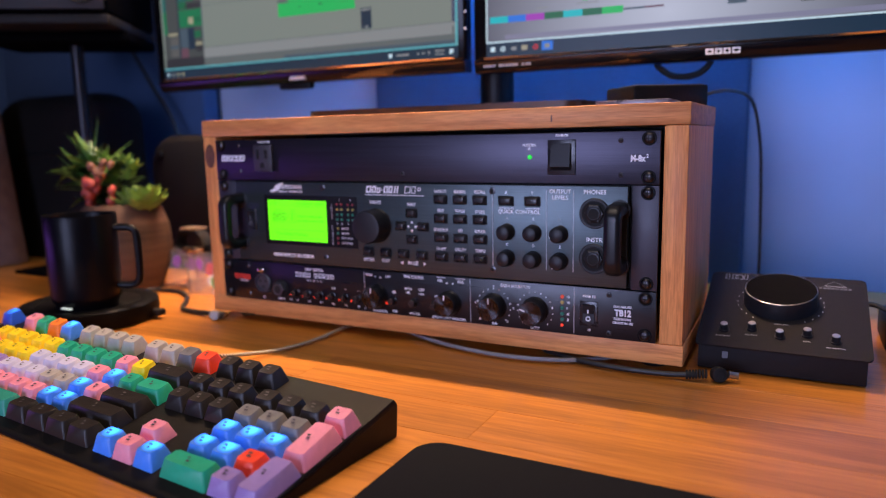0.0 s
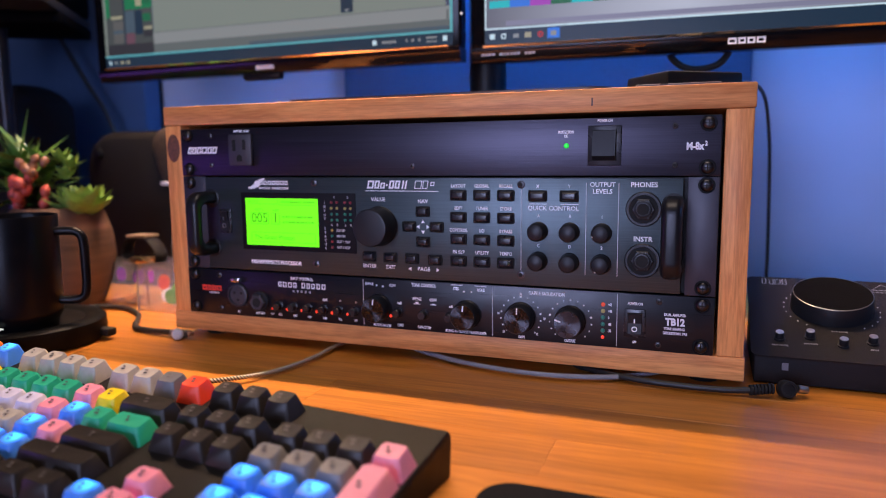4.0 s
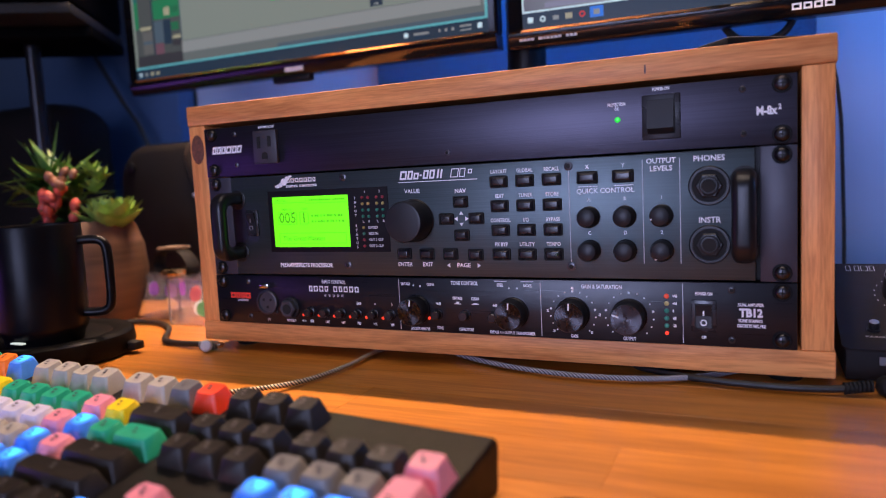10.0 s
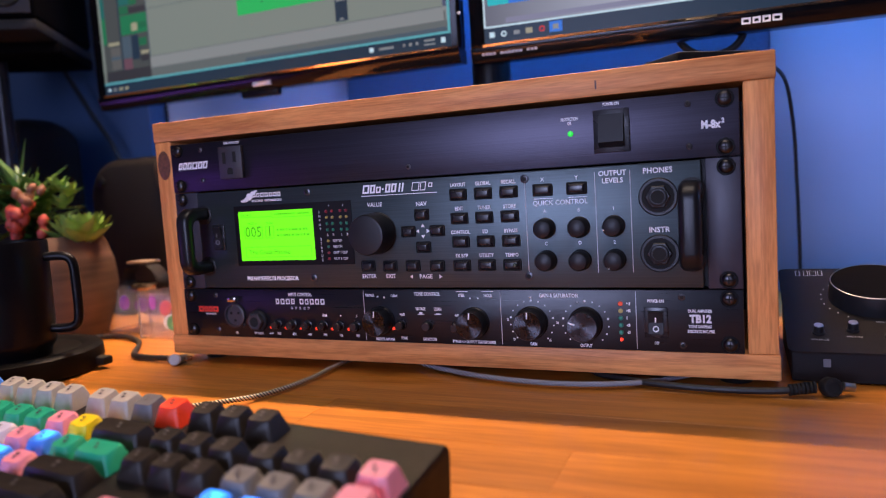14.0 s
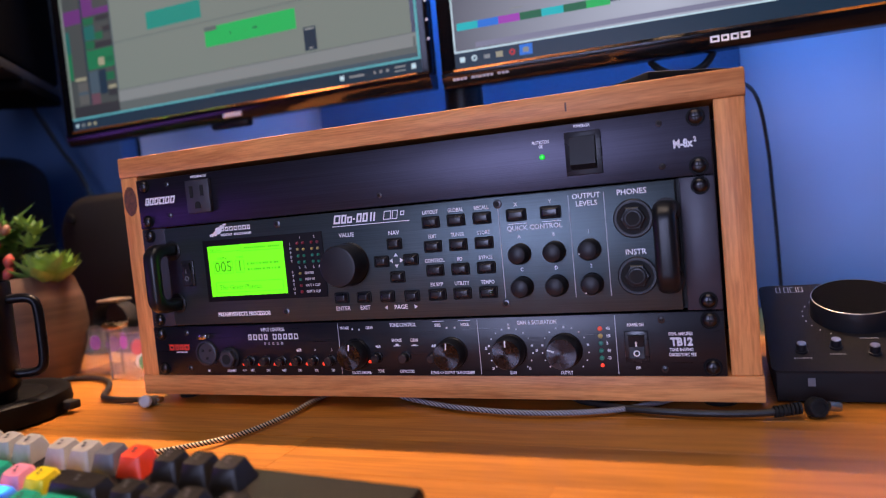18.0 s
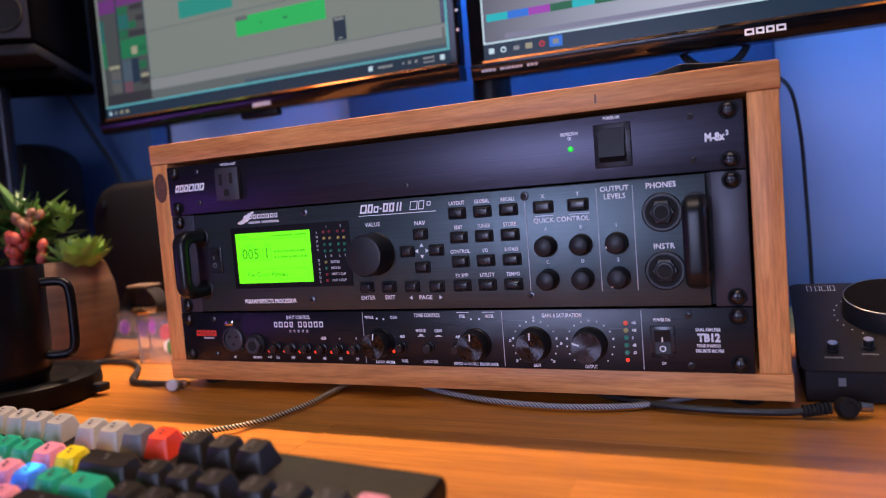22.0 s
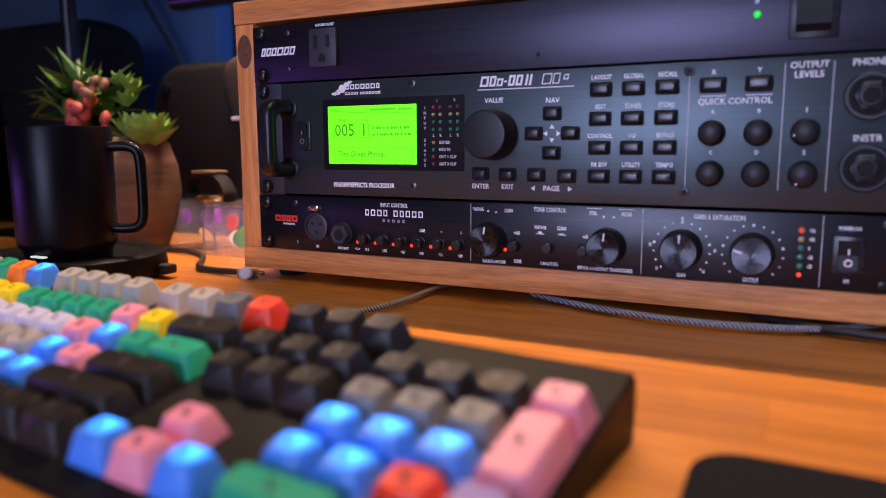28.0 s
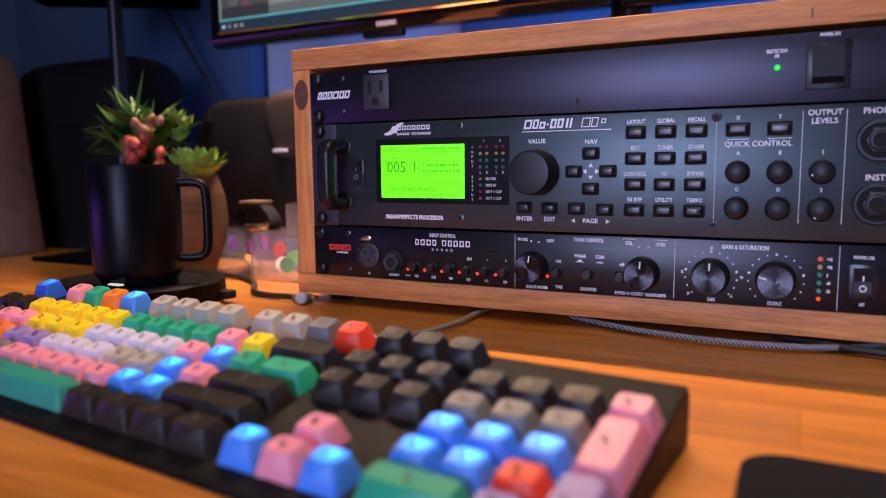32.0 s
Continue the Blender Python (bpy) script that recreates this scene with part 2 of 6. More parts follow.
def lathe(profile, segs=32, m=None, ring=False):
    """Turned round z from (radius, height) pairs; ends are closed, or joined to each other for a ring."""
    bm = bmesh.new()
    rings = []
    for r, z in profile:
        if r < 1e-6:
            rings.append([bm.verts.new((0, 0, z))])
        else:
            rings.append([bm.verts.new((r * math.cos(2 * math.pi * i / segs), r * math.sin(2 * math.pi * i / segs), z)) for i in range(segs)])
    for a, b in zip(rings, rings[1:] + (rings[:1] if ring else [])):
        for i in range(segs):
            j = (i + 1) % segs
            if len(a) == 1 and len(b) > 1:
                bm.faces.new((a[0], b[j], b[i]))
            elif len(b) == 1 and len(a) > 1:
                bm.faces.new((a[i], a[j], b[0]))
            elif len(a) > 1:
                bm.faces.new((a[i], a[j], b[j], b[i]))
    for end, flip in ((rings[0], True), (rings[-1], False)):
        if len(end) > 1 and not ring:
            bm.faces.new(end[::-1] if flip else end)
    if m is not None:
        bmesh.ops.transform(bm, matrix=m, verts=bm.verts)
    return bm


FRONT = pose(0, 0, 0, 90)  # turns +z towards the viewer's side (-y)


def knob_at(profile, x, y, z, segs=32):
    return lathe(profile, segs, Matrix.Translation((x, y, z)) @ FRONT)


def tube(points, radius, segs=8, closed=False, flat=1.0):
    """A round cable through the points, smoothed."""
    pts = [Vector(p) for p in points]
    fine = []
    n = len(pts)
    for i in range(n - 1):
        p0, p1, p2, p3 = pts[max(i - 1, 0)], pts[i], pts[i + 1], pts[min(i + 2, n - 1)]
        for k in range(6):
            t = k / 6
            fine.append(0.5 * ((2 * p1) + (p2 - p0) * t + (2 * p0 - 5 * p1 + 4 * p2 - p3) * t * t + (3 * p1 - p0 - 3 * p2 + p3) * t ** 3))
    fine.append(pts[-1])
    bm = bmesh.new()
    rings = []
    up = Vector((0, 0, 1))
    for i, p in enumerate(fine):
        d = (fine[min(i + 1, len(fine) - 1)] - fine[max(i - 1, 0)]).normalized()
        if abs(d.dot(up)) > 0.95:
            up = Vector((0, 1, 0)) if abs(d.y) < 0.9 else Vector((1, 0, 0))
        s = d.cross(up).normalized()
        u = s.cross(d).normalized()
        rings.append([bm.verts.new(p + radius * (math.cos(2 * math.pi * k / segs) * s + flat * math.sin(2 * math.pi * k / segs) * u)) for k in range(segs)])
        up = u
    for a, b in zip(rings, rings[1:]):
        for k in range(segs):
            bm.faces.new((a[k], b[k], b[(k + 1) % segs], a[(k + 1) % segs]))
    bm.faces.new(rings[0])
    bm.faces.new(rings[-1][::-1])
    bmesh.ops.recalc_face_normals(bm, faces=bm.faces)
    return bm


def letters(s, size, m, squeeze=1.0, shear=0.0, bold=0.0, align="CENTER"):
    """Flat raised lettering in the built-in font, lying in the pose m (x along the line, z out of the face)."""
    cu = bpy.data.curves.new("lettering", "FONT")
    cu.body, cu.size, cu.align_x, cu.align_y, cu.shear, cu.offset = s, size / 0.72, align, "CENTER", shear, bold
    cu.resolution_u = 2
    ob = bpy.data.objects.new("lettering", cu)
    scene.collection.objects.link(ob)
    dg = bpy.context.evaluated_depsgraph_get()
    me = bpy.data.meshes.new_from_object(ob.evaluated_get(dg))
    bpy.data.objects.remove(ob)
    bpy.data.curves.remove(cu)
    bm = bmesh.new()
    bm.from_mesh(me)
    bpy.data.meshes.remove(me)
    bmesh.ops.transform(bm, matrix=m @ Matrix.Diagonal((squeeze, 1, 1, 1)), verts=bm.verts)
    return bm


def word(s, x, z, size, parent, y=-0.0032, material=None, squeeze=1.0, bold=0.00012, shear=0.0, align="CENTER"):
    """A printed word on a front panel; x, z, size in mm."""
    return part("lettering", letters(s, size / 1000, pose(x / 1000, y, z / 1000, 90), squeeze, shear, bold, align), material or INK, parent, smooth=0)


def plate(x0, x1, z0, z1, y, t=0.0003):
    """A thin printed patch on a front panel; mm for x and z."""
    return box(x0 / 1000, x1 / 1000, y - t, y, z0 / 1000, z1 / 1000)


def marks(parent, material, widths, x, z, h, y, slant=0.0, gap=0.5, stroke=0.0):
    """Plain slanted blocks, solid or hollow, that stand in for a trade mark; mm."""
    total = sum(abs(w) for w in widths) + gap * (len(widths) - 1)
    cx = x - total / 2 - slant * h / 2
    for w in widths:
        if w > 0:
            bm = bmesh.new()
            rings = []
            for k in (0, stroke) if stroke and w > 2.2 * stroke else (0,):
                rings.append([bm.verts.new(((cx + u + slant * v) / 1000, y - 0.0003, (z - h / 2 + v) / 1000)) for u, v in ((k, k), (w - k, k), (w - k, h - k), (k, h - k))])
            if len(rings) == 1:
                bm.faces.new(rings[0])
            else:
                for i in range(4):
                    bm.faces.new((rings[0][i], rings[0][(i + 1) % 4], rings[1][(i + 1) % 4], rings[1][i]))
            part("mark_block", bm, material, parent, smooth=0)
        cx += abs(w) + gap


# ---- structure ----
def slab(name, b, material, label):
    return solo(name, box(*b), material, label, name.split("_")[0], kind="structure", smooth=0)


slab("floor", (-2.4, 2.2, -2.6, 0.55, -0.85, -0.75), FLOORM, "dark carpeted floor of the room")
slab("ceiling", (-2.4, 2.2, -2.6, 0.55, 1.75, 1.85), CEIL, "unseen plain ceiling, kept dark to cut bounce light")
slab("wall_north", (-2.4, 2.2, 0.45, 0.55, -0.75, 1.75), WALLP, "pale painted wall lit blue by strip light")
# these three walls and the ceiling are unseen, dark to cut bounce light
slab("wall_west", (-2.5, -2.4, -2.6, 0.55, -0.75, 1.75), DARKW, "unseen side wall, kept dark to cut bounce light")
slab("wall_east", (2.2, 2.3, -2.6, 0.55, -0.75, 1.75), DARKW, "unseen side wall, kept dark to cut bounce light")
slab("wall_south", (-2.4, 2.2, -2.7, -2.6, -0.75, 1.75), DARKW, "unseen rear wall, kept dark to cut bounce light")

# the third panel is added to keep the far left wall dark
PX = [(-0.287, 0.276), (-1.275, -0.667), (-1.885, -1.277)]
for x0, x1 in PX:
    ob = rack_thing("acoustic_panel", ((x0 + x1) / 2, 0.425, -0.2), "dark blue fabric acoustic panel fixed to the wall", "acoustic panel")
    tagged(ob, group="wall panels")
    part("cover", box(x0, x1, 0.402, 0.4400, -0.2, 1.0, 0.006), FABRIC, ob)
    part("frame", box(x0 + 0.004, x1 - 0.004, 0.4402, 0.4495, -0.196, 0.996), BLACK, ob)

# desk: staves glued side by side
desk = rack_thing("desk", (0, -0.1, -0.75), "oiled orange-brown solid wood desk with glued staves", "desk")
random.seed(4)
y = -0.62
while y < 0.39:
    w = random.choice((0.045, 0.05, 0.055, 0.06))
    cuts = sorted([-1.25, 1.05] + [random.uniform(-1.0, 0.9) for _ in range(2)])
    for a, b in zip(cuts, cuts[1:]):
        bm = box(a, b, y, y + w, -0.034, 0.0, 0.0003, 1)
        part("stave", bm, DESK, desk, smooth=0)
    y += w
for x in (-1.15, 0.95):
    for yy in (-0.55, 0.3):
        part("leg", box(x - 0.03, x + 0.03, yy - 0.03, yy + 0.03, -0.75, -0.0345, 0.004), BLACK, desk)

# ---- wooden rack case ----
rack = rack_thing("rack_case", (0, 0.1, 0.0), "stained pine desktop rack case with open front", "rack case")
RD = 0.165
tbd = part("top_board", box(-0.2635, 0.2635, 0, RD, 0.2085, 0.2265, 0.0012), PINE_X, rack)
part("bottom_board", box(-0.2635, 0.2635, 0, RD, 0.0085, 0.0265, 0.0012), PINE_X, rack)
part("nick", box(0.1480, 0.1492, -0.0003, 0.0006, 0.2135, 0.2195), KNOT, tbd)
side_l = part("side_board", box(-0.2625, -0.2435, 0.0004, RD, 0.0266, 0.2084, 0.001), PINE_Z, rack)
part("side_board", box(0.2435, 0.2625, 0.0004, RD, 0.0266, 0.2084, 0.001), PINE_Z, rack)
part("back_board", box(-0.2434, 0.2434, RD - 0.006, RD - 0.001, 0.0266, 0.2084), BLACK, rack)
part("knot", lathe([(0.0085, 0), (0.0083, 0.0002), (0, 0.0003)], 20, Matrix.Translation((-0.2535, 0.0005, 0.187)) @ FRONT @ Matrix.Diagonal((0.9, 1.6, 1, 1))), KNOT, side_l)
for x in (-0.235, 0.235):
    for yy in (0.03, RD - 0.03):
        part("foot", lathe([(0.011, 0), (0.012, 0.002), (0.012, 0.0085)], 20, Matrix.Translation((x, yy, 0))), RUBBER, rack)


def rack_screw(parent, x, z, y):
    """Black pan-head rack screw with its cross slot and washer."""
    s = part("screw", knob_at([(0.0047, 0.0007), (0.0047, 0.0014), (0.0042, 0.0022), (0.0030, 0.0030), (0.0012, 0.0033), (0, 0.0033)], x / 1000, y, z / 1000, 24), SCREWM, parent)
    part("washer", knob_at([(0.0060, 0), (0.0060, 0.0005), (0.0056, 0.0008), (0.0046, 0.0008)], x / 1000, y, z / 1000, 24), WASHER, s)
    a = box(x / 1000 - 0.0027, x / 1000 + 0.0027, y - 0.0036, y - 0.0026, z / 1000 - 0.0005, z / 1000 + 0.0005)
    b = box(x / 1000 - 0.0004, x / 1000 + 0.0004, y - 0.0036, y - 0.0026, z / 1000 - 0.0027, z / 1000 + 0.0027)
    part("cross_slot", join(a, b), VOID, s, smooth=0)


def small_screw(parent, x, z, y, r=2.6):
    s = part("small_screw", knob_at([(r / 1000, 0), (r / 1000, 0.0005), (r * 0.7 / 1000, 0.0009), (0, 0.001)], x / 1000, y, z / 1000, 16), CAPSCREW, parent)
    part("socket", knob_at([(r * 0.55 / 1000, 0), (r * 0.55 / 1000, 0.0003)], x / 1000, y - 0.0009, z / 1000, 6), VOID, s)


def led(parent, x, z, y, material, r=1.3, label=""):
    part("indicator_light", knob_at([(r / 1000, 0), (r / 1000, 0.0008), (r * 0.6 / 1000, 0.0016), (0, 0.0018)], x / 1000, y, z / 1000, 12), material, parent, label)


def push_button(parent, x, z, y, w=14.0, h=8.5):
    """Domed rectangular button in a dark collar."""
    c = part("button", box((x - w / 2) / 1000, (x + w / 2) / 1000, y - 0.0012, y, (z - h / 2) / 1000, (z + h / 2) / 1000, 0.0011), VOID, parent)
    bm = box((x - w / 2 + 0.5) / 1000, (x + w / 2 - 0.5) / 1000, y - 0.0038, y - 0.0006, (z - h / 2 + 0.5) / 1000, (z + h / 2 - 0.5) / 1000)
    for v in bm.verts:
        if v.co.y < y - 0.002:
            v.co.x += 0.0020 * (1 if v.co.x < x / 1000 else -1)
            v.co.z += 0.0017 * (1 if v.co.z < z / 1000 else -1)
    bmesh.ops.bevel(bm, geom=bm.edges[:], offset=0.0007, segments=3, profile=0.5, affect="EDGES")
    part("cap", bm, BTN, c)
    return c


def rocker(parent, x0, x1, z0, z1, y, tilt=1, marks=None):
    f = part("switch", join(box(x0 / 1000, x1 / 1000, y - 0.0015, y, z0 / 1000, z1 / 1000, 0.0006)), BTN, parent)
    k = min(3.4, (x1 - x0) * 0.16)
    a = box((x0 + k) / 1000, (x1 - k) / 1000, y - 0.0016, y - 0.0012, (z0 + k) / 1000, (z1 - k) / 1000)
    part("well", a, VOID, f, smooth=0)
    k += 0.5
    zm = (z0 * 0.76 + z1 * 0.24) if tilt > 0 else (z0 + z1) / 2
    bm = bmesh.new()
    pr = [(z0 + k, 0.0022), (z0 + k, 0.0022), (zm, 0.0068 if tilt > 0 else 0.0019), (z1 - k, 0.0032 if tilt > 0 else 0.0040)]
    vs = []
    for xx in (x0 + k, x1 - k):
        vs.append([bm.verts.new((xx / 1000, y - d, zz / 1000)) for zz, d in pr[1:]] + [bm.verts.new((xx / 1000, y, (z1 - k) / 1000)), bm.verts.new((xx / 1000, y, (z0 + k) / 1000))])
    n = len(vs[0])
    for i in range(n):
        bm.faces.new((vs[0][i], vs[0][(i + 1) % n], vs[1][(i + 1) % n], vs[1][i]))
    bm.faces.new(vs[0][::-1])
    bm.faces.new(vs[1])
    bmesh.ops.recalc_face_normals(bm, faces=bm.faces)
    part("paddle", bm, SATIN, f, smooth=0)
    if marks:
        part("mark", plate((x0 + x1) / 2 - 0.5, (x0 + x1) / 2 + 0.5, zm + 0.6, zm + 4.0, y - 0.0036), marks, f, smooth=0)
        part("mark", lathe([(0.0022, 0), (0.0022, 0.0004), (0.0014, 0.0004), (0.0014, 0)], 16, Matrix.Translation(((x0 + x1) / 2000, y - 0.0030, (zm - 4.2) / 1000)) @ FRONT, True), marks, f, smooth=0)
    return f


Y0 = -0.0030   # face of the flat panels

# ---- power conditioner, one unit high ----
pc = rack_thing("power_conditioner", (0, 0.05, 0.1603), "black one-unit rack power conditioner with outlet and switch", "rack unit")
part("front_panel", box(-0.2413, 0.2413, Y0, 0.0005, 0.1606, 0.2044, 0.0006), BRUSHED, pc)
part("chassis", box(-0.215, 0.215, 0.0006, 0.155, 0.1625, 0.2035), EAR, pc)
for x in (-232.5, 232.5):
    for z in (166.7, 198.4):
        rack_screw(pc, x, z, Y0)
for x, z in ((-206.5, 198), (-206.5, 170.5), (209.5, 197), (210, 168.5), (0, 169)):
    small_screw(pc, x, z, Y0, 2.2)
o = part("outlet", box(-0.1835, -0.1585, Y0 - 0.004, Y0, 0.170, 0.1985, 0.0008), GREYP, pc)
# dark sheets on the outlet's face paint the depth of its slots
for a in (plate(-178.8, -175.4, 183.5, 193.5, Y0 - 0.0041), plate(-167.6, -164.2, 184.5, 193.5, Y0 - 0.0041)):
    part("slot", a, VOID, o, smooth=0)
part("slot", join(knob_at([(0.0029, 0), (0.0029, 0.0003)], -0.1715, Y0 - 0.004, 0.1772, 16), plate(-174.4, -168.6, 174.0, 177.2, Y0 - 0.0041)), VOID, o, smooth=0)
word("SWITCHED OUTLET", -171, 201.5, 1.9, pc, squeeze=0.72)
marks(pc, INK, [4.2, 4.6, 4.8, 6.0, 5.0, 5.0], -216, 184.5, 6.4, Y0, 0.28, 0.7, 1.5)
word("PROTECTION", 129.5, 194, 2.3, pc, squeeze=0.62)
word("OK", 129.5, 191, 2.3, pc, squeeze=0.62)
led(pc, 130, 183.7, Y0, GRNLED, 2.0, "lit green indicator")
word("POWER-ON", 159, 202, 2.2, pc, squeeze=0.68)
rocker(pc, 146.5, 171.5, 168.5, 198.5, Y0, 1)
word("M-8x", 223.5, 182, 5.2, pc, squeeze=0.78, bold=0.00034)
word("2", 231.2, 184.0, 3.2, pc, squeeze=0.8, bold=0.0002)

# ---- guitar processor, two units high ----
ax = rack_thing("guitar_processor", (0, 0.05, 0.0714), "charcoal two-unit guitar effects processor with green lit display", "rack unit")
YA = -0.0055   # face of the raised middle panel
for x0, x1 in ((-0.2413, -0.2150), (0.2195, 0.2413)):
    part("ear_panel", box(x0, x1, -0.0025, 0.0005, 0.0717, 0.1600, 0.0006), EAR, ax)
part("front_panel", box(-0.2132, 0.2168, YA, 0.0005, 0.0729, 0.1592, 0.0006), CHARCOAL, ax)
part("mounting_plate", box(-0.2400, 0.2400, 0.0040, 0.0058, 0.0725, 0.1595), BLACK, ax)
part("chassis", box(-0.215, 0.215, 0.0060, 0.155, 0.073, 0.158), EAR, ax)
for x in (-232.5, 232.5):
    for z in (77.8, 153.9):
        rack_screw(ax, x, z, -0.0025)
for x, z in ((-94.5, 154.5), (-94.5, 81.5), (95, 153.8), (95, 81.5)):
    small_screw(ax, x, z, YA, 3.2)


def handle(hx, z0, z1, out, bar, half):
    """D-shaped rack handle: a rounded bar standing on two broad legs."""
    def arch(a, b, depth, r):
        pts = [(YA, a)]
        for k in range(7):
            t = math.pi / 2 * k / 6
            pts.append((depth + r - r * math.sin(t), a + r - r * math.cos(t)))
        for k in range(7):
            t = math.pi / 2 * k / 6
            pts.append((depth + r - r * math.cos(t), b - r + r * math.sin(t)))
        return pts + [(YA, b)]
    bm = bmesh.new()
    o_, i_ = arch(z0, z1, out, 0.013), arch(z0 + bar, z1 - bar, out + bar * 0.9, 0.007)
    q = [[[bm.verts.new((hx + sx * half, y, z)) for y, z in p] for p in (o_, i_)] for sx in (-1, 1)]
    for k in range(len(o_) - 1):
        bm.faces.new((q[0][0][k], q[0][0][k + 1], q[0][1][k + 1], q[0][1][k]))
        bm.faces.new((q[1][0][k], q[1][1][k], q[1][1][k + 1], q[1][0][k + 1]))
        bm.faces.new((q[0][0][k], q[1][0][k], q[1][0][k + 1], q[0][0][k + 1]))
        bm.faces.new((q[0][1][k], q[0][1][k + 1], q[1][1][k + 1], q[1][1][k]))
    for k in (0, -1):
        bm.faces.new((q[0][0][k], q[0][1][k], q[1][1][k], q[1][0][k]))
    bmesh.ops.recalc_face_normals(bm, faces=bm.faces)
    bmesh.ops.bevel(bm, geom=[e for e in bm.edges if abs(e.verts[0].co.x - e.verts[1].co.x) < 1e-6 and e.calc_face_angle(0) > 1.2], offset=0.0045, segments=4, profile=0.5, affect="EDGES")
    return bm


for hx in (-0.2065, 0.2105):
    h = part("handle", handle(hx, 0.0868, 0.1462, -0.0360, 0.0110, 0.0071), HANDLE, ax, "rounded satin black handle")
    for z in (0.1393, 0.0927):
        part("handle_foot", knob_at([(0.0088, 0), (0.0088, 0.0008), (0.0080, 0.0012)], hx, YA, z, 24), SATIN, h)
rocker(ax, -197.5, -184.5, 107, 130, YA, 0, SWMARK)
bz = part("display_window", box(-0.1725, -0.0530, YA - 0.0006, YA, 0.0925, 0.1455, 0.0003), WINDOW, ax)
part("screen", plate(-167.5, -90.5, 97, 140.3, YA - 0.0007), LCD, bz, "glowing green display", smooth=0)
YL = YA - 0.0013
random.seed(11)


def lcd_bar(x0, x1, z0, z1):
    return plate(x0, x1, z0, z1, YL, 0.0001)


part("screen_text", join(letters("005", 0.0092, pose(-0.1523, YL, 0.1218, 90), 0.95), letters("1", 0.0092, pose(-0.1352, YL, 0.1218, 90)),
                         letters("RECALL", 0.0024, pose(-0.1588, YL, 0.1372, 90)), letters("PRESET #", 0.0019, pose(-0.1530, YL, 0.1295, 90), 0.9),
                         letters("SCENE", 0.0019, pose(-0.1345, YL, 0.1295, 90), 0.9), letters("The Great Plateau", 0.0042, pose(-0.1370, YL, 0.1043, 90), 1.0)), LCDINK, bz, smooth=0)
bars = [lcd_bar(-165, -132, 135.0, 135.4), lcd_bar(-132, -91.5, 134.2, 134.6), lcd_bar(-132.4, -132, 135, 139), lcd_bar(-118, -117.6, 134.5, 139)]
for a, b, c, d in ((-162, -143, 116.5, 126.8), (-139.5, -131, 116.5, 126.8), (-162, -94, 100, 108.8)):
    bars += [lcd_bar(a, b, c, c + 0.35), lcd_bar(a, b, d, d + 0.35), lcd_bar(a, a + 0.35, c, d), lcd_bar(b, b + 0.35, c, d)]
for z in (123.6, 118.8):
    x = -127.5
    while x < -97:
        w = random.uniform(1.0, 2.2)
        bars.append(lcd_bar(x, x + w, z - 0.9, z + 0.9))
        x += w + random.choice((0.5, 0.6, 1.8))
for x0, x1, z in ((-129, -107, 137), (-105, -93, 137)):
    x = x0
    while x < x1:
        bars.append(lcd_bar(x, x + 1.3, z - 0.8, z + 0.8))
        x += 2.0
part("screen_pattern", join(*bars), LCDFAINT, bz, smooth=0)
for i, x in enumerate((-76.8, -71.3, -63.3, -57.8)):
    for z, m in ((137.3, REDDIM), (132.2, YELDIM), (127.0, GRNDIM), (121.8, GRNDIM)):
        led(bz, x, z, YA - 0.0006, m, 1.25)
    word("LRLR"[i], x, 117.6, 2.0, bz, YA - 0.0008, INKD)
word("1", -74, 141.8, 1.8, bz, YA - 0.0008, INKD)
word("2", -60.5, 141.8, 1.8, bz, YA - 0.0008, INKD)
for i, c in enumerate("INPUT"):
    word(c, -83.8, 137 - 3.6 * i, 2.0, bz, YA - 0.0008, INKD)
for i, c in enumerate("STATUS"):
    word(c, -83.8, 114 - 3.5 * i, 2.0, bz, YA - 0.0008, INKD)
for z, m, s in ((112.6, YELDIM, "EDITED"), (107.6, GRNDIM, "MIDI IN"), (102.6, REDDIM, "OUT 1 CLIP"), (97.5, REDDIM, "OUT 2 CLIP")):
    led(bz, -76.8, z, YA - 0.0006, m, 1.2)
    word(s, -72.5, z, 2.0, bz, YA - 0.0008, INKD, 0.95, align="LEFT")
# maker's mark: a row of growing discs and plain blocks
bm = None
for x, z, r in ((-163, 149.6, 1.0), (-160.8, 149.8, 1.5), (-158.0, 150.8, 2.0), (-154.5, 153.2, 3.1), (-151.0, 156.0, 1.9), (-148.4, 157.4, 1.3), (-146.6, 158.0, 0.9)):
    d = knob_at([(r / 1000, 0), (r / 1000, 0.0002)], x / 1000, YA, z / 1000, 18)
    bm = d if bm is None else join(bm, d)
part("maker_mark", bm, INK, ax, smooth=0)
marks(ax, INK, [3.4, 3.6, 3.8, 3.6, 3.4, 3.8, 3.0], -136.5, 154.3, 3.7, YA, 0, 0.9, 0.95)
marks(ax, INK, [2.2, 2.2, 2.2, 1.0, 2.2, -1.2, 2.0, 2.0, 2.0, 2.0, 2.0, 2.4, 2.0], -136.5, 149.4, 1.9, YA, 0, 0.5, 0.55)
marks(ax, INK, [6.0, 4.6], -35.2, 153.3, 7.0, YA, 0.2, 0.8, 1.5)
marks(ax, INK, [4.4], -26.6, 152.4, 5.2, YA, 0.2, 0.8, 1.3)
marks(ax, INK, [1.8], -22.6, 152.8, 1.3, YA, 0.2)
marks(ax, INK, [4.6, 4.6], -15.4, 153.3, 7.0, YA, 0.2, 0.8, 1.5)
marks(ax, INK, [1.5, 1.5], -6.2, 153.3, 7.0, YA, 0.2, 1.3)
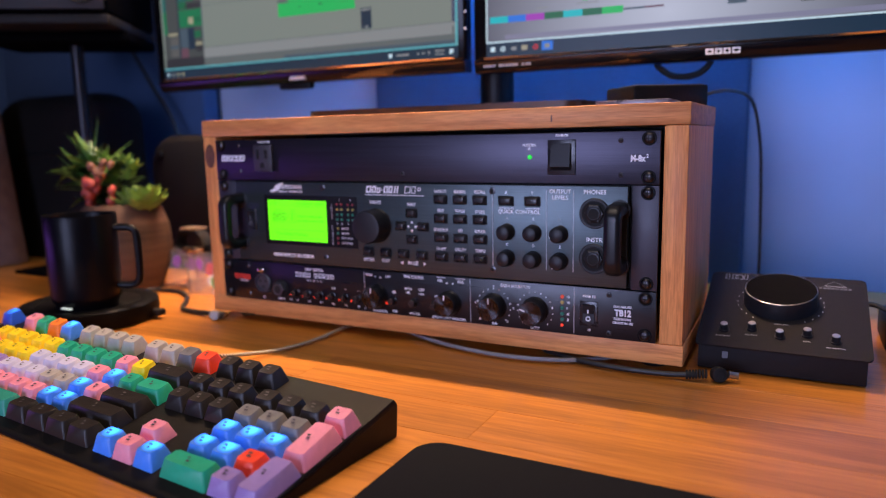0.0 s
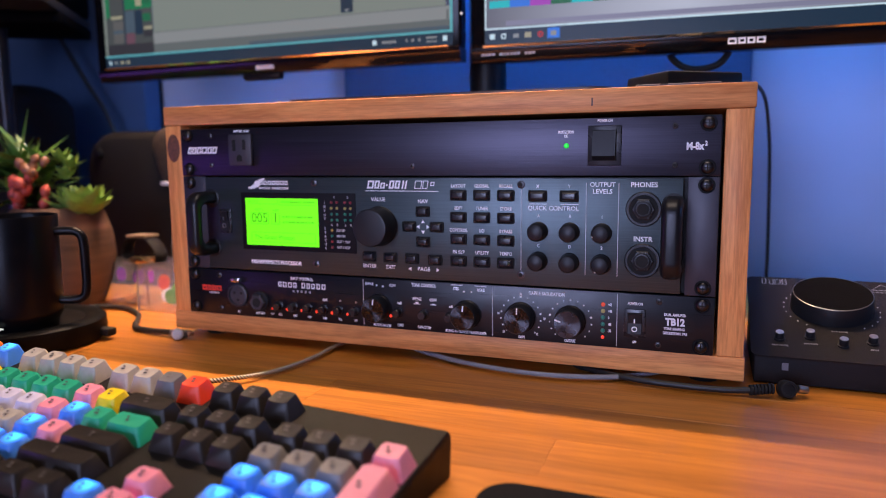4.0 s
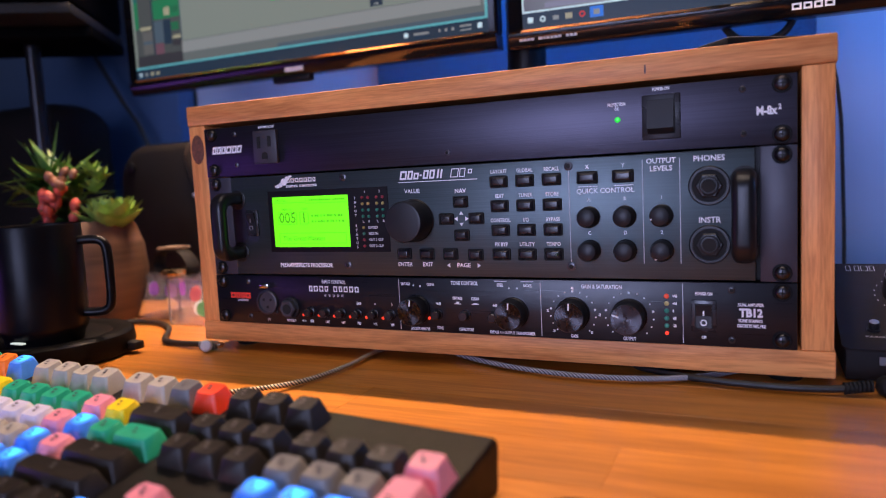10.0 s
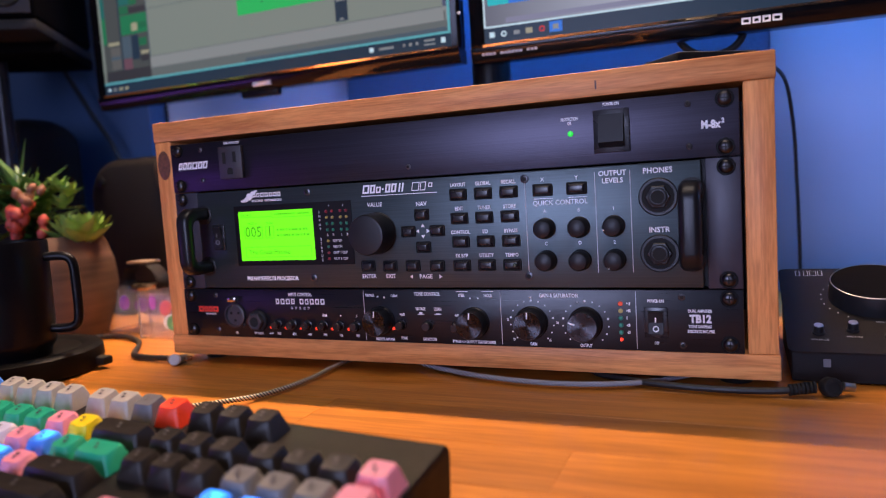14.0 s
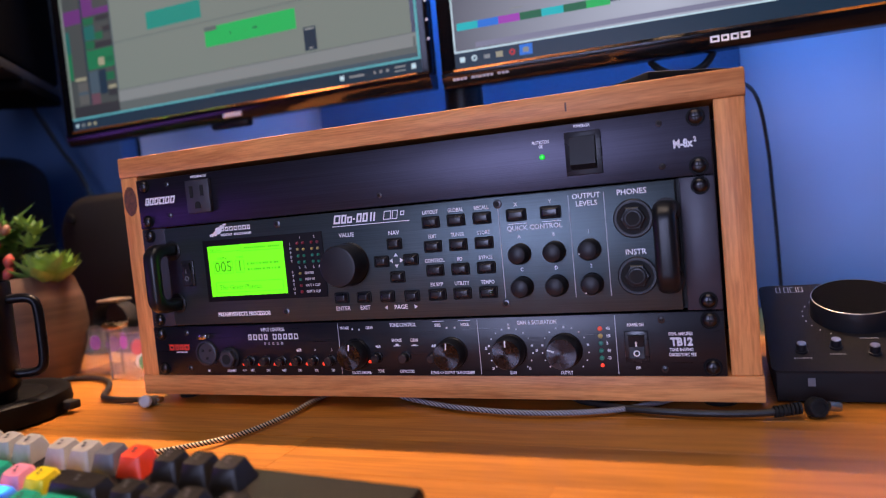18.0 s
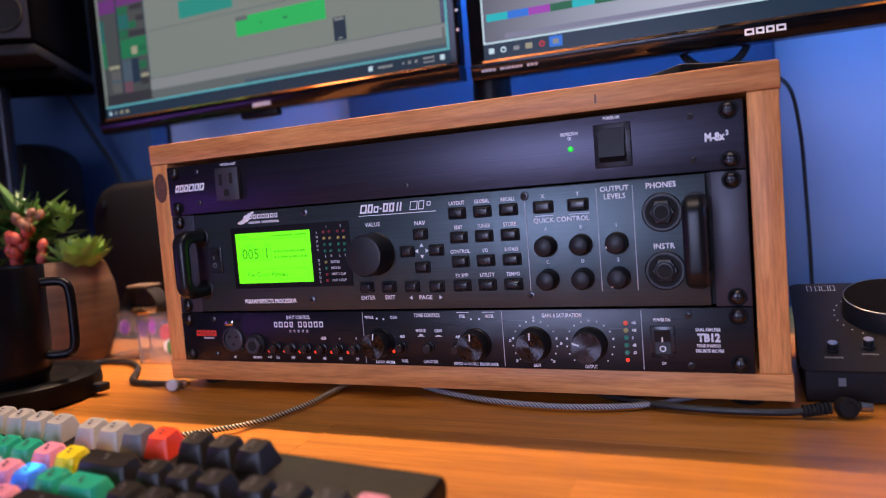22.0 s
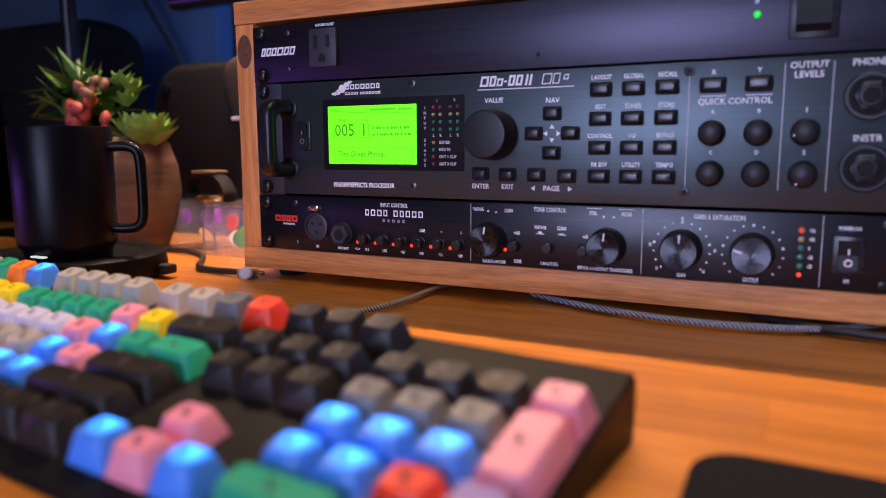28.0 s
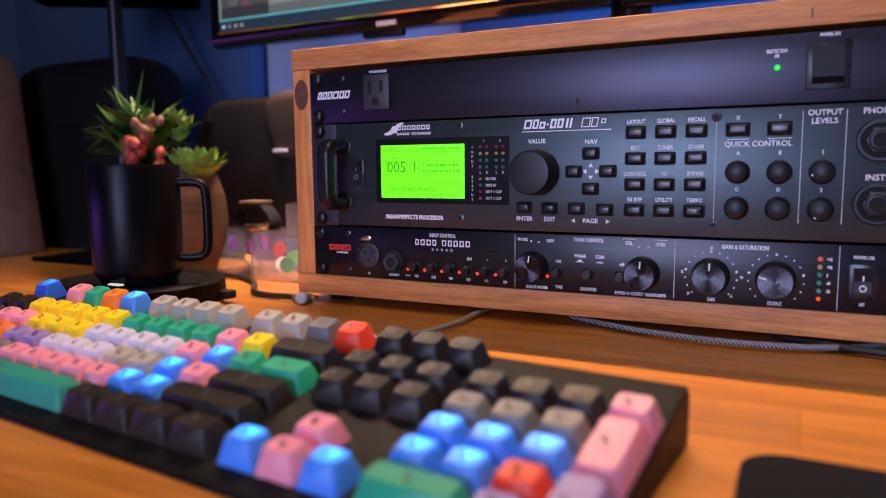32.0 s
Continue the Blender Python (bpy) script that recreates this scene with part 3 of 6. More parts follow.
marks(ax, INK, [6.4, 4.8], 9.2, 153.3, 6.8, YA, 0.2, 0.8, 0.7)
marks(ax, INK, [3.4], 19.2, 154.0, 3.4, YA, 0.2, 0.8, 0.7)
part("rule", plate(-43, 24.5, 147.6, 148.2, YA), INK, ax, smooth=0)
YW = YA - 0.0003


def aword(s, x, z, size=3.0, squeeze=0.9, bold=0.00010, **k):
    return word(s, x, z, size, ax, YW, squeeze=squeeze, bold=bold, **k)


aword("PREAMP/EFFECTS PROCESSOR", -137, 81, 3.4, 0.86, 0.00022)
aword("VALUE", -31, 140.5, 3.3, 1.0)
aword("NAV", 10.3, 139.3, 3.3, 1.0)
aword("ENTER", -40.5, 82.3, 3.3, 0.95)
aword("EXIT", -20.5, 82.3, 3.3, 0.95)
aword("PAGE", 10.5, 81.8, 3.4, 1.0)


def arrow(x, z, a, b, r):
    """A printed triangle at x, z (mm) that points along (a, b)."""
    bm = bmesh.new()
    bm.faces.new([bm.verts.new(((x + a * d * r + b * c * r) / 1000, YW, (z + b * d * r + a * c * r) / 1000)) for c, d in ((-1, -0.6), (0, 1), (1, -0.6))])
    part("arrow_print", bm, INK, ax, smooth=0)


arrow(-2.0, 81.8, -1, 0, 1.8)
arrow(23.0, 81.8, 1, 0, 1.8)
for a, b in ((0, 1), (1, 0), (0, -1), (-1, 0)):
    arrow(10.3 + 4.2 * a, 118 + 4.2 * b, a, b, 1.8)
k = part("value_knob", knob_at([(0.0172, 0), (0.0172, 0.001), (0.0165, 0.0018), (0.0162, 0.018), (0.0152, 0.0202), (0.0135, 0.0206), (0, 0.0200)], -0.0305, YA, 0.1175, 48), SATIN, ax, "large satin black dial")
for x, z in ((10.3, 131), (-2.2, 118), (22.8, 118), (10.3, 105.3)):
    push_button(ax, x, z, YA, 12.5, 9)
for x, z in ((-40.5, 91), (-20.5, 90.7), (0, 90.6), (21, 90.2)):
    push_button(ax, x, z, YA, 12.5, 9)
names = (("LAYOUT", "GLOBAL", "RECALL"), ("EDIT", "TUNER", "STORE"), ("CONTROL", "I/O", "BYPASS"), ("FX BYP", "UTILITY", "TEMPO"))
for r in range(4):
    for c in range(3):
        x, z = 42 + 20.2 * c, 145 - 18.2 * r
        b = push_button(ax, x, z, YA, 14.2, 9)
        aword(names[r][c], x, z + 7.4, 2.9, 0.82)
        if (r, c) == (3, 2):
            led(b, x + 3.2, z + 0.2, YA - 0.0042, TEMPO, 1.3, "dark unlit tempo light")
for x, s in ((108.3, "X"), (133.2, "Y")):
    push_button(ax, x, 145, YA, 15, 9)
    aword(s, x, 152.4, 2.8)
part("rule", plate(101.5, 115.5, 138.4, 138.9, YA), INK, ax, smooth=0)
part("rule", plate(126.5, 140.5, 138.4, 138.9, YA), INK, ax, smooth=0)
aword("QUICK CONTROL", 120.5, 135.3, 3.6, 0.98)
for x, z, s, dot in ((109, 117, "A", 0), (134, 117, "B", 0), (109, 93.2, "C", 0), (134, 93.2, "D", 0), (158.5, 117, "1", 200), (158.5, 93.2, "2", 240)):
    kn = part("small_knob", knob_at([(0.0078, 0), (0.0078, 0.001), (0.0072, 0.0015), (0.0070, 0.0095), (0.0060, 0.0118), (0.0035, 0.0128), (0, 0.0130)], x / 1000, YA, z / 1000, 28), SATIN, ax)
    if dot:
        part("pointer_dot", knob_at([(0.0009, 0), (0, 0.0003)], x / 1000 + 0.0055 * math.cos(radians(dot)), YA - 0.0118, z / 1000 + 0.0055 * math.sin(radians(dot)), 10), INK, kn)
    aword(s, x, z + 12.3, 2.6)
aword("OUTPUT", 158.5, 154, 3.6, 0.98)
aword("LEVELS", 158.5, 148.8, 3.6, 0.98)
for x, a, b in ((95, 85, 150.5), (146.3, 84, 155.5), (170.6, 84, 155.5)):
    part("rule", plate(x - 0.25, x + 0.25, a, b, YA), INKD, ax, smooth=0)
for z, s, zl in ((136, "PHONES", 154), (97, "INSTR", 113.2)):
    j = part("jack", knob_at([(0.0132, 0), (0.0132, 0.0010), (0.0124, 0.0018), (0.0108, 0.0018), (0.0105, 0.0008), (0.0098, 0.0008)], 0.189, YA, z / 1000, 40), SATIN, ax, "black quarter-inch socket with ringed nut")
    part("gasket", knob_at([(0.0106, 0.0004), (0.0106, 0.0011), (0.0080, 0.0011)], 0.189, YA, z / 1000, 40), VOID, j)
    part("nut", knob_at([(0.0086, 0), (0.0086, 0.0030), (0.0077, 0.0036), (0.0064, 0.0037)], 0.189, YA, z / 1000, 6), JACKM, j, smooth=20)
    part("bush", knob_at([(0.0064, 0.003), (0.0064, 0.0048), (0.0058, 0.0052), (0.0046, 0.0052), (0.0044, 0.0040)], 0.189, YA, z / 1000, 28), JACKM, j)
    # the bore is a near-black disc, its shade put into the colour
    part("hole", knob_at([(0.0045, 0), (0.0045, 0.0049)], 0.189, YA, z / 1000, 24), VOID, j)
    aword(s, 189, zl, 3.8, 0.98)

# ---- microphone preamplifier, one unit high ----
tb = rack_thing("mic_preamp", (0, 0.05, 0.027), "black one-unit microphone preamplifier with silver-topped dials", "rack unit")
part("front_panel", box(-0.2413, 0.2413, Y0, 0.0005, 0.0272, 0.0711, 0.0006), TBP, tb)
part("chassis", box(-0.215, 0.215, 0.0006, 0.155, 0.0285, 0.070), EAR, tb)
for x in (-232.5, 232.5):
    for z in (33.4, 65.1):
        rack_screw(tb, x, z, Y0)
for x, z in ((-204, 65.5), (-204, 33.5), (202, 66), (202, 32)):
    small_screw(tb, x, z, Y0, 2.4)
for x in (-49, 70.3, 171):
    part("rule", plate(x - 0.25, x + 0.25, 28.5, 70, Y0), INKD, tb, smooth=0)


def tword(s, x, z, size=2.5, squeeze=0.62, **k):
    return word(s, x, z, size, tb, Y0 - 0.0003, squeeze=squeeze, **k)


marks(tb, REDINK, [5.8, 4.4, 4.4, 6.0], -213.5, 52.6, 5.2, Y0, 0, 0.7, 1.7)
marks(tb, INKD, [12.0], -211, 48.2, 1.4, Y0)
xl = part("xlr_socket", knob_at([(0.0112, 0), (0.0112, 0.0016), (0.0100, 0.0024), (0.0092, 0.0024), (0.0088, 0.0006), (0.0, 0.0006)], -0.1835, Y0, 0.0470, 36), GREYP, tb)
for a in (30, 150, 270):
    part("pin_hole", knob_at([(0.0013, 0), (0.0013, 0.0003)], -0.1835 + 0.0045 * math.cos(radians(a)), Y0 - 0.0006, 0.047 + 0.0045 * math.sin(radians(a)), 10), VOID, xl)
part("latch", box(-0.1885, -0.1785, Y0 - 0.005, Y0, 0.0598, 0.0648, 0.0014), CHROME, xl, "nickel release latch")
small_screw(tb, -191.5, 60.5, Y0, 1.5)
small_screw(tb, -174.5, 38.0, Y0, 1.5)
jk = part("jack", knob_at([(0.0098, 0), (0.0098, 0.0016), (0.0088, 0.0024)], -0.1585, Y0, 0.0425, 32), SATIN, tb)
part("nut", knob_at([(0.0082, 0), (0.0082, 0.0058), (0.0070, 0.0066), (0.0044, 0.0062)], -0.1585, Y0, 0.0425, 6), GREYP, jk, smooth=20)
part("hole", knob_at([(0.0044, 0), (0.0044, 0.0068)], -0.1585, Y0 + 0.0004, 0.0425, 18), VOID, jk)
tword("MIC", -183, 31.2, 1.9)
tword("INSTRUMENT", -158.5, 31.2, 1.9)
for x, z, n in ((-112, 66.3, "INPUT CONTROL"),):
    tword(n, x, z, 3.0, 0.72)
marks(tb, INK, [3.4, 4.0, 4.0, 3.4, -2.2, 3.8, 3.4, 3.8, 3.8, 3.8], -112.5, 60.3, 4.8, Y0, 0, 1.6, 0.95)
marks(tb, INKD, [1.7, 1.6, 1.8, 1.7, 1.8], -112.5, 54.6, 2.0, Y0, 0, 2.6, 0.5)


def round_button(x, z):
    b = part("push_button", knob_at([(0.0046, 0), (0.0046, 0.0012), (0.0038, 0.0016), (0.0036, 0.0062), (0.0030, 0.0068), (0, 0.0068)], x / 1000, Y0, z / 1000, 20), BTN, tb)
    return b


for i, s in enumerate(("HI-Z", "LINE", "+48V", "PAD", "POL", "HPF")):
    x = -137.5 + 15.9 * i
    round_button(x, 39.8)
    led(tb, x - 7.2, 37.0, Y0, REDLED, 1.25, "lit red indicator")
    tword(s, x + 1.0, 31.5, 2.2)
    if s in ("PAD", "POL", "HPF"):
        tword({"PAD": "-20dB", "POL": "ø", "HPF": "/-"}[s], x + 1.5, 48.5, 2.4)
tword("<->", -145.0, 31.5, 2.4, 0.9)
tword("TONE CONTROL", 9, 67.3, 3.0, 0.7)
tword("VINTAGE", -43, 66.0, 2.3)
tword("CLEAN", -20.5, 65.8, 2.3)
tword("DISCRETE AMPLIFIER", -31, 29.5, 2.2)
tword("VINTAGE", 2.5, 55.2, 2.4)
tword("CLEAN", 17.5, 55.2, 2.4)
tword("CAPACITORS", 9.2, 30.6, 2.4)
tword("TONE", -13.5, 30.8, 2.4)
tword("+6dB", -14.2, 50.5, 2.4)
tword("-6dB", 33.5, 50.5, 2.4)
tword("BYPASS <-> OUTPUT TRANSFORMER", 47, 29.6, 2.4, 0.66)
tword("STEEL", 38.5, 66.3, 2.4)
tword("NICKEL", 60.5, 66.3, 2.4)
for q in ((34, 44, 69.2, 69.7), (55, 65, 69.2, 69.7), (-0.5, 5.5, 50.6, 51.1), (1.2, 3.8, 51.1, 52.6), (14.5, 20.5, 50.6, 51.1), (16, 19, 51.1, 51.8)):
    part("step_print", plate(*q, Y0), INK, tb, smooth=0)
for x, z in ((-15.2, 42), (8.8, 42), (32.8, 41.5)):
    round_button(x, z)
led(tb, -22.6, 38.6, Y0, REDLED, 1.25, "lit red indicator")
led(tb, 40.2 - 1.5, 36.0, Y0, REDLED, 1.25, "lit red indicator")


def cap_dial(x, z, r, angle, dots=True):
    d = part("dial", knob_at([(r / 1000, 0), (r / 1000, 0.0015), (r * 0.93 / 1000, 0.0025), (r * 0.90 / 1000, 0.0125), (r * 0.84 / 1000, 0.0135)], x / 1000, Y0, z / 1000, 48), SATIN, tb, "black dial with a spun silver-grey cap")
    part("cap", knob_at([(r * 0.84 / 1000, 0.0134), (r * 0.83 / 1000, 0.0140), (0, 0.0137)], x / 1000, Y0, z / 1000, 48), SPUN_CAP, d)
    bm = box(-0.0005, 0.0005, -0.0146, -0.0138, r * 0.42 / 1000, r * 0.82 / 1000)
    bmesh.ops.transform(bm, matrix=Matrix.Translation((x / 1000, Y0, z / 1000)) @ pose(0, 0, 0, 0, angle, 0), verts=bm.verts)
    part("pointer", bm, INK, d, smooth=0)
    return d


def conic(name):
    """Spun metal: highlights run out from the centre of the cap."""
    m = mat(name, (0.055, 0.055, 0.062), 0.26, 0.95, var=0.1, scale=200)
    n, l = m.node_tree.nodes, m.node_tree.links
    b = n["Principled BSDF"]
    b.inputs["Anisotropic"].default_value = 0.9
    tg = n.new("ShaderNodeTangent")
    tg.direction_type, tg.axis = "RADIAL", "Y"
    l.new(tg.outputs[0], b.inputs["Tangent"])
    return m


SPUN_CAP = conic("spun_cap")
cap_dial(-34, 45.2, 12.3, 8)
cap_dial(48.3, 45, 12.3, 5)
cap_dial(94.3, 46, 12.6, 2)
cap_dial(134.8, 46, 12.6, -72)
for x, z in ((-35.8, 65), (-29.8, 64.4), (45.5, 64.2), (52.0, 64.2)):
    part("dot_print", knob_at([(0.0008, 0), (0.0008, 0.0003)], x / 1000, Y0, z / 1000, 10), INK, tb, smooth=0)
for cx in (94.3, 134.8):
    for i in range(15):
        a = radians(225 - 270 * i / 14)
        r = 0.0009 if i in (3, 7, 11) else 0.0006
        part("dot_print", knob_at([(r, 0), (r, 0.0003)], cx / 1000 + 0.0168 * math.cos(a), Y0, 0.0460 + 0.0168 * math.sin(a), 10), INK, tb, smooth=0)
tword("GAIN & SATURATION", 115.5, 66.5, 3.0, 0.72)
tword("GAIN", 95, 29.6, 2.6)
tword("OUTPUT", 134.8, 29.6, 2.6)
for s, x, z in (("46", 94.3, 65.2), ("32", 75.5, 48), ("59", 114, 46), ("29", 80, 32.8), ("65", 108, 32.8)):
    tword(s, x, z, 2.0)
for i, (s, m) in enumerate((("+16", glow("meter_red", (0.9, 0.08, 0.03), 0.5)), ("+08", YELDIM), ("0", GRNDIM), ("-08", GRNDIM), ("-20", GRNDIM), ("", REDLED))):
    z = 61 - 5.2 * i
    led(tb, 160.3, z, Y0, m, 1.7 if s else 1.3)
    if s:
        tword(s, 164.2, z, 2.2, align="LEFT")
tword("POWER ON", 184.5, 63, 2.2, 0.68)
tword("OFF", 184.5, 33, 2.0)
rocker(tb, 176.5, 192.5, 37, 59, Y0, 0, INK)
tword("DUAL AMPLIFIER", 213.6, 56.2, 2.1, 0.72)
tword("TB12", 213.8, 50.6, 5.4, 0.86, bold=0.0004)
tword("TONE SHAPING", 213.4, 45.4, 2.1, 0.72)
tword("DISCRETE MIC PRE", 214.0, 42.0, 2.1, 0.72)

# ---- screens ----
def screen_glow(name, col, s=0.5):
    m = glow(name, col, s * 1.28)
    b = m.node_tree.nodes["Principled BSDF"]
    b.inputs["Base Color"].default_value = (0.01, 0.01, 0.012, 1)
    b.inputs["Roughness"].default_value = 0.30
    b.inputs["Specular IOR Level"].default_value = 0.12
    return m


def monitor(name, x0, x1, y, z0, label, yaw=0.0):
    """Wide screen: gloss frame, rear shell and a lit display; local x from the frame's left edge, front at y = 0."""
    t = thing(name, (x0, y, z0), label, "monitor", "pair of screens", rz=yaw)
    w, h = x1 - x0, 0.345
    part("frame", box(0, w, 0, 0.022, 0.0196, h, 0.003), BEZEL, t)
    bm = bmesh.new()
    pr = ((-0.0018, 0.0194), (0.0040, 0.0045), (0.0220, 0.0045), (0.0220, 0.0194))
    va = [[bm.verts.new((x, yy, zz)) for yy, zz in pr] for x in (0.0005, w - 0.0005)]
    for i in range(4):
        bm.faces.new((va[0][i], va[0][(i + 1) % 4], va[1][(i + 1) % 4], va[1][i]))
    bm.faces.new(va[0])
    bm.faces.new(va[1][::-1])
    bmesh.ops.recalc_face_normals(bm, faces=bm.faces)
    bmesh.ops.bevel(bm, geom=[e for e in bm.edges if e.calc_length() > 0.1], offset=0.0008, segments=2, profile=0.5, affect="EDGES")
    part("chin", bm, CHIN, t, "glossy slanted lower frame", smooth=30)
    bm = bmesh.new()
    pr = ((-0.0004, 0.0225), (-0.0022, 0.0222), (-0.0004, 0.0196))
    va = [[bm.verts.new((x, yy, zz)) for yy, zz in pr] for x in (0.014, w - 0.014)]
    for i in range(3):
        bm.faces.new((va[0][i], va[0][(i + 1) % 3], va[1][(i + 1) % 3], va[1][i]))
    bm.faces.new(va[0])
    bm.faces.new(va[1][::-1])
    bmesh.ops.recalc_face_normals(bm, faces=bm.faces)
    part("lip", bm, LIP, t, "shiny lip under the display", smooth=0)
    part("rear_shell", box(0.06, w - 0.06, 0.0222, 0.045, 0.03, h - 0.03, 0.012), BLACK, t)
    part("display", box(0.0165, w - 0.0165, -0.0004, 0.0003, 0.022, h - 0.016), SCR_BASE[name], t, "lit display with a music program", smooth=0)
    return t


def tile(t, name, x0, x1, z0, z1, material, k=1):
    return part(name, box(x0, x1, -0.0004 - 0.0002 * k, -0.0003 - 0.0002 * (k - 1), z0, z1), material, t, smooth=0)


CHIN = mat("gloss_black_chin", (0.006, 0.005, 0.006), 0.14, var=0.05, spec=0.35)
LIP = mat("shiny_lip", (0.86, 0.80, 0.72), 0.13, 1.0, var=0.03)
SCR_BASE = {"monitor_a": screen_glow("grey_arrangement", (0.26, 0.29, 0.255), 0.56), "monitor_b": screen_glow("dark_mixer_glare", (0.09, 0.09, 0.13), 0.68)}
C_TEAL, C_GREEN, C_PURPLE = screen_glow("clip_teal", (0.02, 0.42, 0.33), 0.45), screen_glow("clip_green", (0.03, 0.62, 0.14), 0.52), screen_glow("clip_purple", (0.50, 0.07, 0.62), 0.5)
C_SLATE, C_NAVY, C_ROSE, C_CREAM = screen_glow("track_slate", (0.10, 0.15, 0.20), 0.45), screen_glow("task_bar", (0.015, 0.04, 0.075), 0.52), screen_glow("track_rose", (0.22, 0.10, 0.14), 0.45), screen_glow("track_cream", (0.55, 0.5, 0.33), 0.45)
C_EDGE, C_GREY, C_LIGHT, C_MID = screen_glow("window_edge", (0.12, 0.42, 0.46), 0.68), screen_glow("panel_grey", (0.16, 0.18, 0.18), 0.52), screen_glow("panel_light", (0.33, 0.34, 0.34), 0.52), screen_glow("green_deep", (0.02, 0.2, 0.09), 0.45)
C_BLUE, C_CYAN, C_WHITE, C_RED = screen_glow("clip_blue", (0.03, 0.20, 0.80), 0.6), screen_glow("clip_cyan", (0.02, 0.55, 0.60), 0.60), screen_glow("window_line", (0.62, 0.78, 0.85), 0.68), screen_glow("plugin_red", (0.75, 0.03, 0.03), 0.52)
# dimmer copies for the left column, the display's fall-off put into their colour
TRACK_DIM = {C_GREEN: screen_glow("track_green_dim", (0.02, 0.27, 0.11), 0.45), C_TEAL: screen_glow("track_teal_dim", (0.02, 0.20, 0.18), 0.45), C_PURPLE: screen_glow("track_purple_dim", (0.22, 0.05, 0.28), 0.45), C_GREY: screen_glow("track_grey_dim", (0.10, 0.11, 0.11), 0.45)}
C_LAV = screen_glow("lavender_bar", (0.26, 0.25, 0.36), 0.6)
C_DARK, C_LOW = screen_glow("panel_dark", (0.045, 0.045, 0.055), 0.5), screen_glow("panel_low", (0.17, 0.165, 0.16), 0.45)
C_DIAL = screen_glow("dial_blue", (0.20, 0.22, 0.40), 0.6)
# pale glare painted into the right display as a soft patch of emission
nt = SCR_BASE["monitor_b"].node_tree
tc, mp, gr, rp = (nt.nodes.new("ShaderNode" + k) for k in ("TexCoord", "Mapping", "TexGradient", "ValToRGB"))
gr.gradient_type = "SPHERICAL"
mp.inputs["Location"].default_value = (-0.90, 0.0, -0.30)
mp.inputs["Scale"].default_value = (4.0, 1.0, 5.0)
rp.color_ramp.elements[0].color, rp.color_ramp.elements[1].color = (0.055, 0.055, 0.080, 1), (0.52, 0.53, 0.63, 1)
nt.links.new(tc.outputs["Object"], mp.inputs[0])
nt.links.new(mp.outputs[0], gr.inputs[0])
nt.links.new(gr.outputs["Fac"], rp.inputs[0])
nt.links.new(rp.outputs[0], nt.nodes["Principled BSDF"].inputs["Emission Color"])
ml = monitor("monitor_a", -0.557, -0.030, 0.204, 0.277, "black framed wide screen showing a music arrangement")
ml.name = "monitor"
